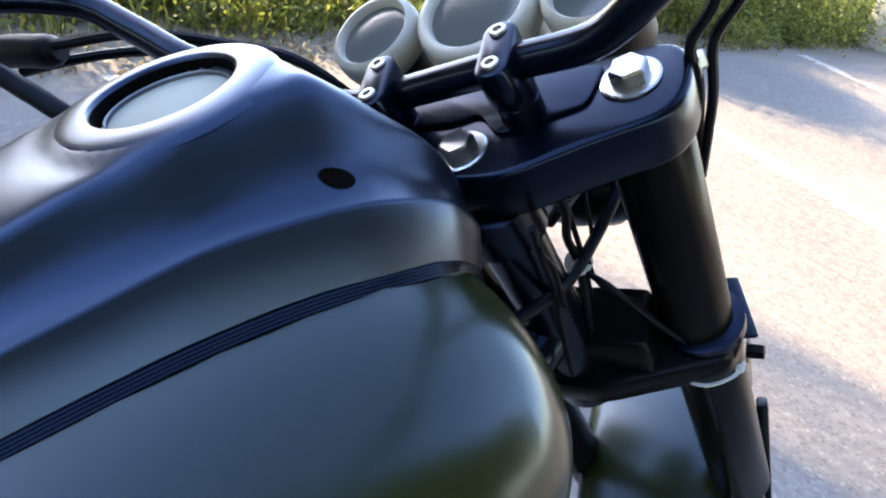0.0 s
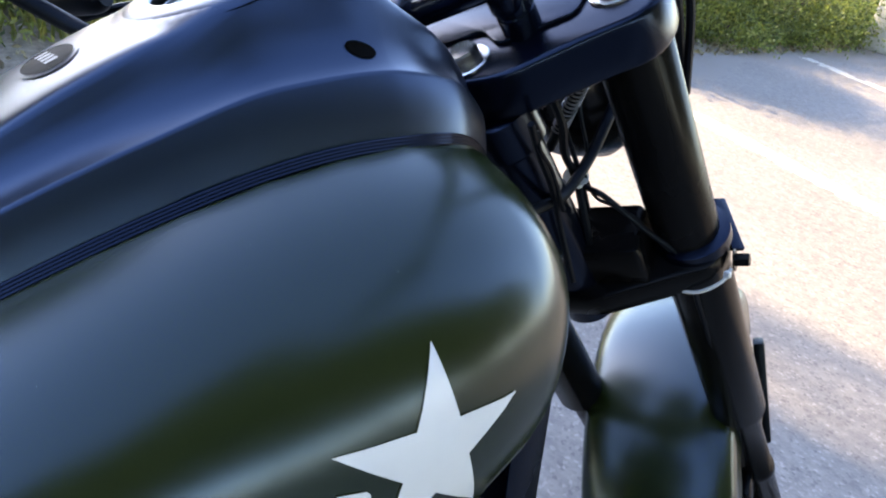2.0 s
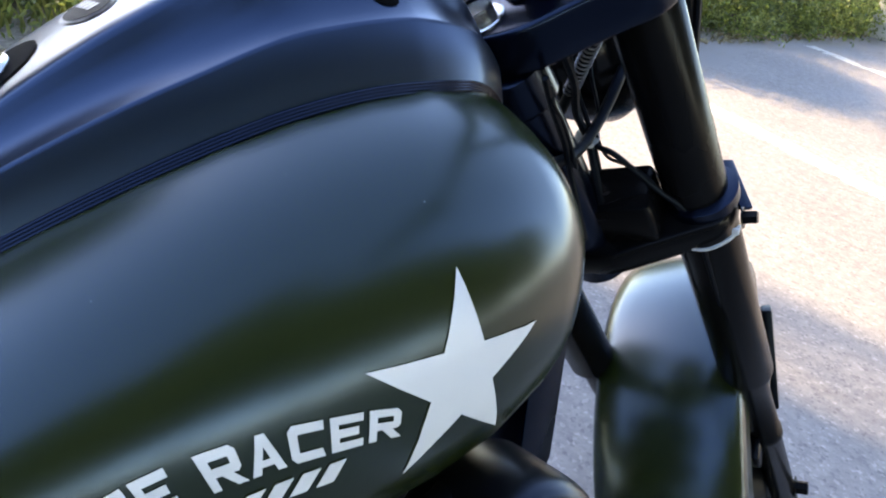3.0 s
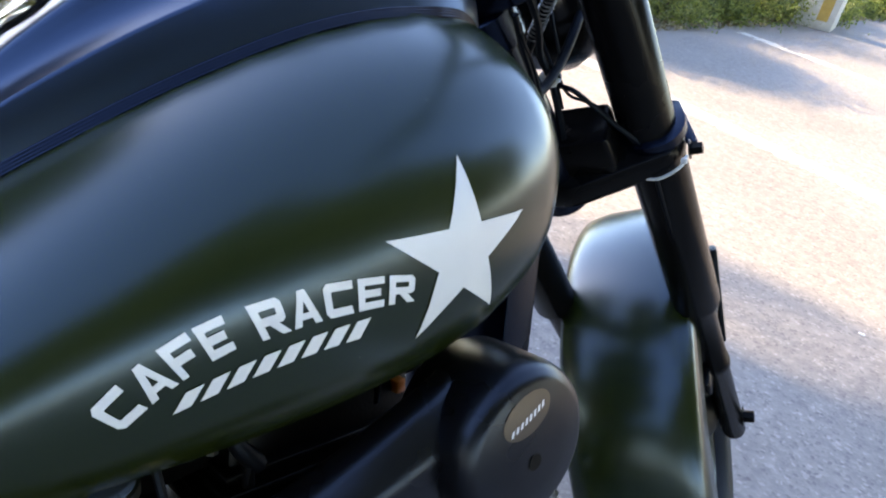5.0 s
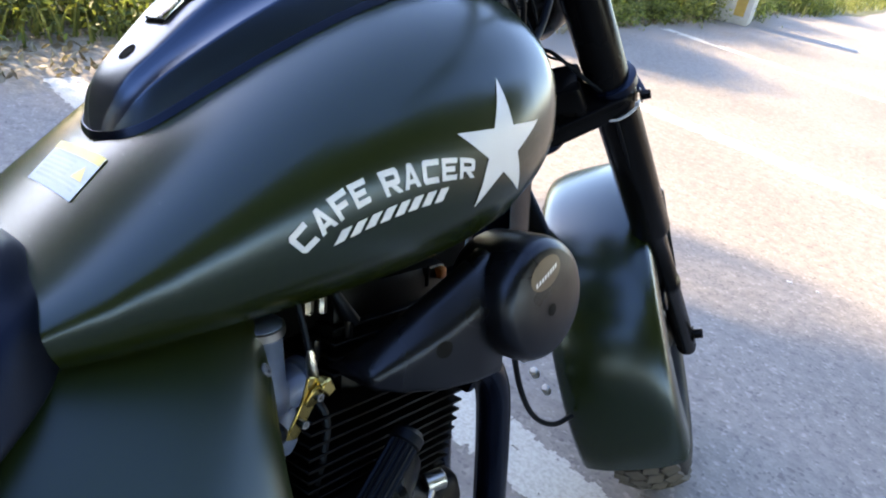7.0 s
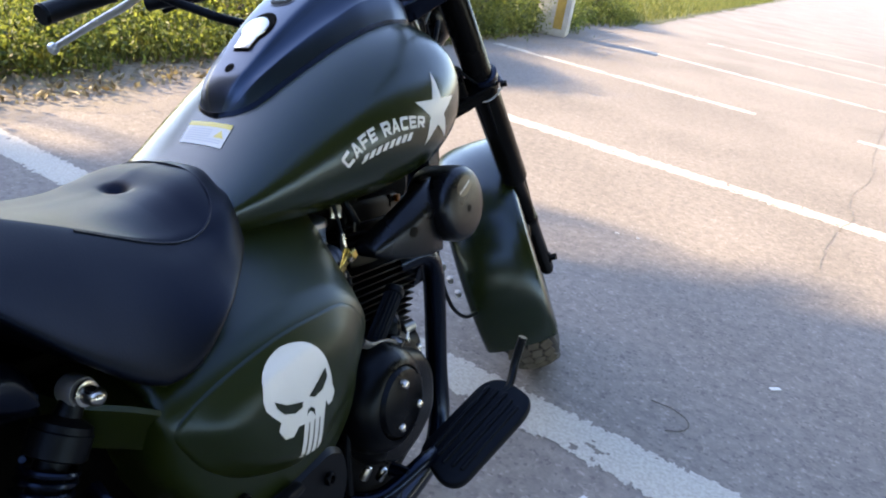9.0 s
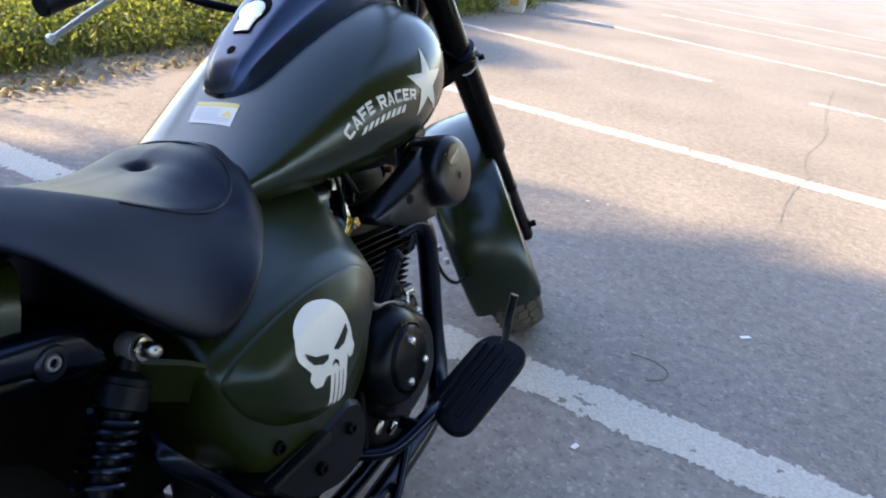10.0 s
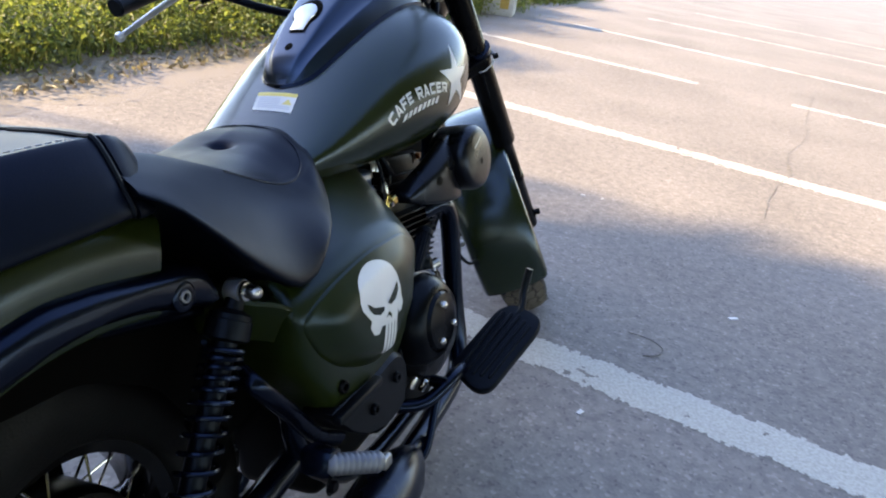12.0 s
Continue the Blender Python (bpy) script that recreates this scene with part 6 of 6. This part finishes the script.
def leaves(points, size, mat, name, seed, squash=0.6):
    """One mesh of small folded leaves at the given places."""
    rng = np.random.default_rng(seed)
    P = np.asarray(points, float)
    n = len(P)
    d = rng.normal(size=(n, 3))
    d /= np.linalg.norm(d, axis=1)[:, None]
    s = rng.normal(size=(n, 3))
    s -= d * (s * d).sum(1)[:, None]
    s /= np.linalg.norm(s, axis=1)[:, None]
    u = np.cross(d, s)
    k = (size * rng.uniform(0.6, 1.4, n))[:, None]
    quad = np.stack([P - d * k, P + s * k * squash * 0.55 + u * k * 0.12, P + d * k, P - s * k * squash * 0.55 + u * k * 0.12], 1)
    me = bpy.data.meshes.new(name)
    me.from_pydata(quad.reshape(-1, 3).tolist(), [], [(4 * i, 4 * i + 1, 4 * i + 2, 4 * i + 3) for i in range(n)])
    me.materials.append(mat)
    return me


def clumps(n, radii, centre, seed, clump=0.35, per=30):
    """Leaf places gathered in clumps near the skin of an uneven body."""
    rng = np.random.default_rng(seed)
    out = []
    for _ in range(n // per):
        d = rng.normal(size=3)
        d /= np.linalg.norm(d)
        r = rng.uniform(0.45, 1.0) ** 0.5 * (1 + 0.25 * math.sin(3.1 * d[0] + seed) * math.cos(2.7 * d[1]))
        c = np.array(centre) + d * np.array(radii) * r
        out.append(c + rng.normal(size=(per, 3)) * clump * 0.5)
    return np.concatenate(out)


def bush(seed, radii, n, clump=0.22):
    ob = new("bush", None)
    pts = clumps(n, radii, (0, 0, radii[2] * 0.85), seed, clump, 26)
    pts[:, 2] = np.abs(pts[:, 2]) + 0.01
    lv = new("foliage", leaves(pts, 0.017, LEAF, "foliage", seed, 0.8))
    lv.parent = ob
    bm = bmesh.new()
    rng = random.Random(seed)
    for _ in range(9):
        a, t = rng.uniform(0, 6.28), rng.uniform(0.3, 0.8)
        tube([(0.1 * math.cos(a), 0.1 * math.sin(a), 0), (radii[0] * 0.4 * t * math.cos(a), radii[1] * 0.4 * t * math.sin(a), radii[2] * 0.7), (radii[0] * 0.8 * t * math.cos(a + 0.3), radii[1] * 0.8 * t * math.sin(a + 0.3), radii[2] * 1.4)], [0.02, 0.012, 0.005], 6, 3, bm)
    part("stem", bm, BARK, ob)
    return tagged(ob, "leafy green hedge bush with yellowing leaves", "bush", "hedge bushes")


rng = random.Random(5)
low_kinds = [bush(21, (0.50, 0.55, 0.12), 5200, 0.15), bush(22, (0.45, 0.50, 0.08), 4200, 0.13), bush(23, (0.60, 0.55, 0.16), 6500, 0.17)]
tall_kinds = [bush(11, (0.70, 0.75, 0.40), 14000), bush(12, (0.65, 0.70, 0.32), 12000), bush(13, (0.72, 0.62, 0.64), 22000)]
low_spots, tall_spots = [], []
y = -2.6
while y < 4.6:
    low_spots += [((-3.44 if y > 2.2 else -3.74) + rng.uniform(-0.15, 0.10), y), (-3.95 + rng.uniform(-0.2, 0.2), y + 0.3), (-4.6, y + 0.1)]
    tall_spots.append((-5.5 + rng.uniform(-0.2, 0.2), y + 0.2, rng.randrange(2)))
    y += rng.uniform(0.48, 0.70)
tall_spots += [(-3.55, 4.95, 2), (-3.60, 5.25, 2), (-3.70, 5.45, 2)]
y = 6.2
while y < 13.5:
    tall_spots += [(-3.55 + rng.uniform(-0.12, 0.12), y, rng.randrange(2)), (-4.5 + rng.uniform(-0.2, 0.2), y + 0.5, rng.randrange(3))]
    low_spots.append((-3.05, y + 0.3))
    y += rng.uniform(0.8, 1.2)
tall_spots += [(-3.2, 7.9, 0), (-3.1, 9.9, 0), (-3.0, 12.2, 1)]
used = set()
for kinds, spots in ((low_kinds, [(x, y, rng.randrange(3)) for x, y in low_spots]), (tall_kinds, tall_spots)):
    for x, y, k in spots:
        m = pose(x, y, 0, 0, 0, rng.uniform(0, 360)) @ Matrix.Scale(rng.uniform(0.85, 1.12), 4)
        if kinds[k].name not in used:
            used.add(kinds[k].name)
            kinds[k].matrix_basis = m
        else:
            copy_thing(kinds[k], m)


def tree(seed, height, crown, n, leaf=0.16):
    ob = new("tree", None)
    trunk = bmesh.new()
    rng = random.Random(seed)
    tube([(0, 0, -0.05), (0.05, 0.02, height * 0.25), (-0.06, 0.08, height * 0.5), (0.04, 0.0, height * 0.85)], [0.24, 0.17, 0.12, 0.03], 12, 5, trunk)
    for k in range(9):
        a = 6.28 * k / 9 + rng.uniform(-0.3, 0.3)
        z = height * rng.uniform(0.22, 0.6)
        r = crown[0] * rng.uniform(0.5, 0.9)
        tube([(0, 0.03, z), (0.4 * r * math.cos(a), 0.4 * r * math.sin(a), z + 0.10 * height), (r * math.cos(a), r * math.sin(a), z + 0.22 * height)], [0.07, 0.045, 0.012], 7, 4, trunk)
    part("trunk", trunk, BARK, ob)
    lv = new("crown", leaves(clumps(n, crown, (0, 0, height * 0.58), seed, 0.9, 40), leaf, TREELEAF, "crown", seed))
    lv.parent = ob
    return tagged(ob, "unseen dense broad-leaved tree beside the car park, for shade and reflections", "tree", "trees round the car park")


# Unseen trees, crowded together to throw the shade over the motorcycle.
tall = tree(3, 11.5, (3.0, 3.2, 3.6), 60000, 0.26)
tall.matrix_basis = pose(-15.0, -5.82, 0, 0, 0, 20) @ Matrix.Diagonal((1, 1, 1.27, 1))
for x, y, r in ((-17.2, -5.45, 250), (-15.9, -5.0, 335), (-15.4, -5.2, 285), (-16.9, -5.0, 55), (-17.6, -5.25, 145), (-16.0, -5.1, 130), (-16.0, -6.5, 40), (-16.6, -5.27, 75), (-16.4, -5.6, 190), (-18.0, -5.6, 300), (-16.8, -7.2, 100), (-15.6, -8.6, 160), (-14.6, -12.4, 80), (-17.5, -11.0, 10), (-15.3, -16.6, 140), (-18.0, -16.0, 200), (-14.8, -21.0, 260), (-16.0, -25.5, 310)):
    copy_thing(tall, pose(x, y - 0.92, 0, 0, 0, r) @ Matrix.Diagonal((1, 1, 1.27 if y > -8 else 0.72, 1)))
# unseen low trees behind the hedge, added to block low sky under the tall crowns
for i in range(5):
    copy_thing(tall, pose(-16.5 + 1.2 * math.sin(i * 2.1), -11.0 + 2.7 * i, 0, 0, 0, 53 * i) @ Matrix.Diagonal((0.9, 0.9, 0.21, 1)))
# a belt of trees across the car park, tallest abreast of the motorcycle
for i in range(11):
    y = -19.0 + 3.3 * i
    copy_thing(tall, pose(11.3 + 1.2 * math.sin(i * 2.3), y, 0, 0, 0, 67 * i) @ Matrix.Diagonal((0.95, 0.95, (1.22 if y < 2.5 else 0.75 if y < 8 else 0.6) + 0.14 * math.sin(i * 1.9), 1)))
# Unseen trees added far behind the motorcycle.
for i in range(6):
    copy_thing(tall, pose(-14 + 7.5 * i + math.sin(i * 3.0), -34 + 2 * math.sin(i * 1.7), 0, 0, 0, 47 * i))

# leaf litter, weeds and grass
r8 = np.random.default_rng(8)
pts = np.stack([-2.55 - np.abs(r8.normal(0, 0.33, 2600)), r8.uniform(-2, 11, 2600), r8.uniform(0.008, 0.03, 2600)], 1)
tagged(new("leaf_litter", leaves(pts, 0.026, DRYLEAF, "leaf_litter", 9, 0.8)), "dry fallen leaves on the dirt verge", "leaf litter", kind="stuff")


def blades(points, height, name, seed):
    g = np.random.default_rng(seed)
    P = np.asarray(points, float)
    n = len(P)
    a = g.uniform(0, 6.28, n)
    h = height * g.uniform(0.5, 1.3, n)
    w = 0.006 + 0.004 * g.uniform(0, 1, n)
    lean = np.stack([np.cos(a), np.sin(a), np.zeros(n)], 1) * (h * g.uniform(0.1, 0.6, n))[:, None]
    side = np.stack([-np.sin(a), np.cos(a), np.zeros(n)], 1) * w[:, None]
    up = np.array([0, 0, 1.0]) * h[:, None]
    V = np.stack([P - side, P + side, P + up * 0.6 + lean * 0.4 + side * 0.7, P + up + lean, P + up * 0.6 + lean * 0.4 - side * 0.7], 1)
    me = bpy.data.meshes.new(name)
    me.from_pydata(V.reshape(-1, 3).tolist(), [], [(5 * i, 5 * i + 1, 5 * i + 2, 5 * i + 3, 5 * i + 4) for i in range(n)])
    me.materials.append(BLADE)
    return me


pts = np.concatenate([np.stack([-2.95 - np.abs(r8.normal(0, 0.35, 2600)), r8.uniform(-2, 12, 2600), np.full(2600, 0.003)], 1),
                      np.stack([-2.3 - np.abs(r8.normal(0, 2.6, 16000)), r8.uniform(11, 45, 16000), np.full(16000, 0.006)], 1)])
tagged(new("grass", blades(pts, 0.15, "grass", 10)), "long yellow-green grass along the hedge", "grass", kind="stuff")
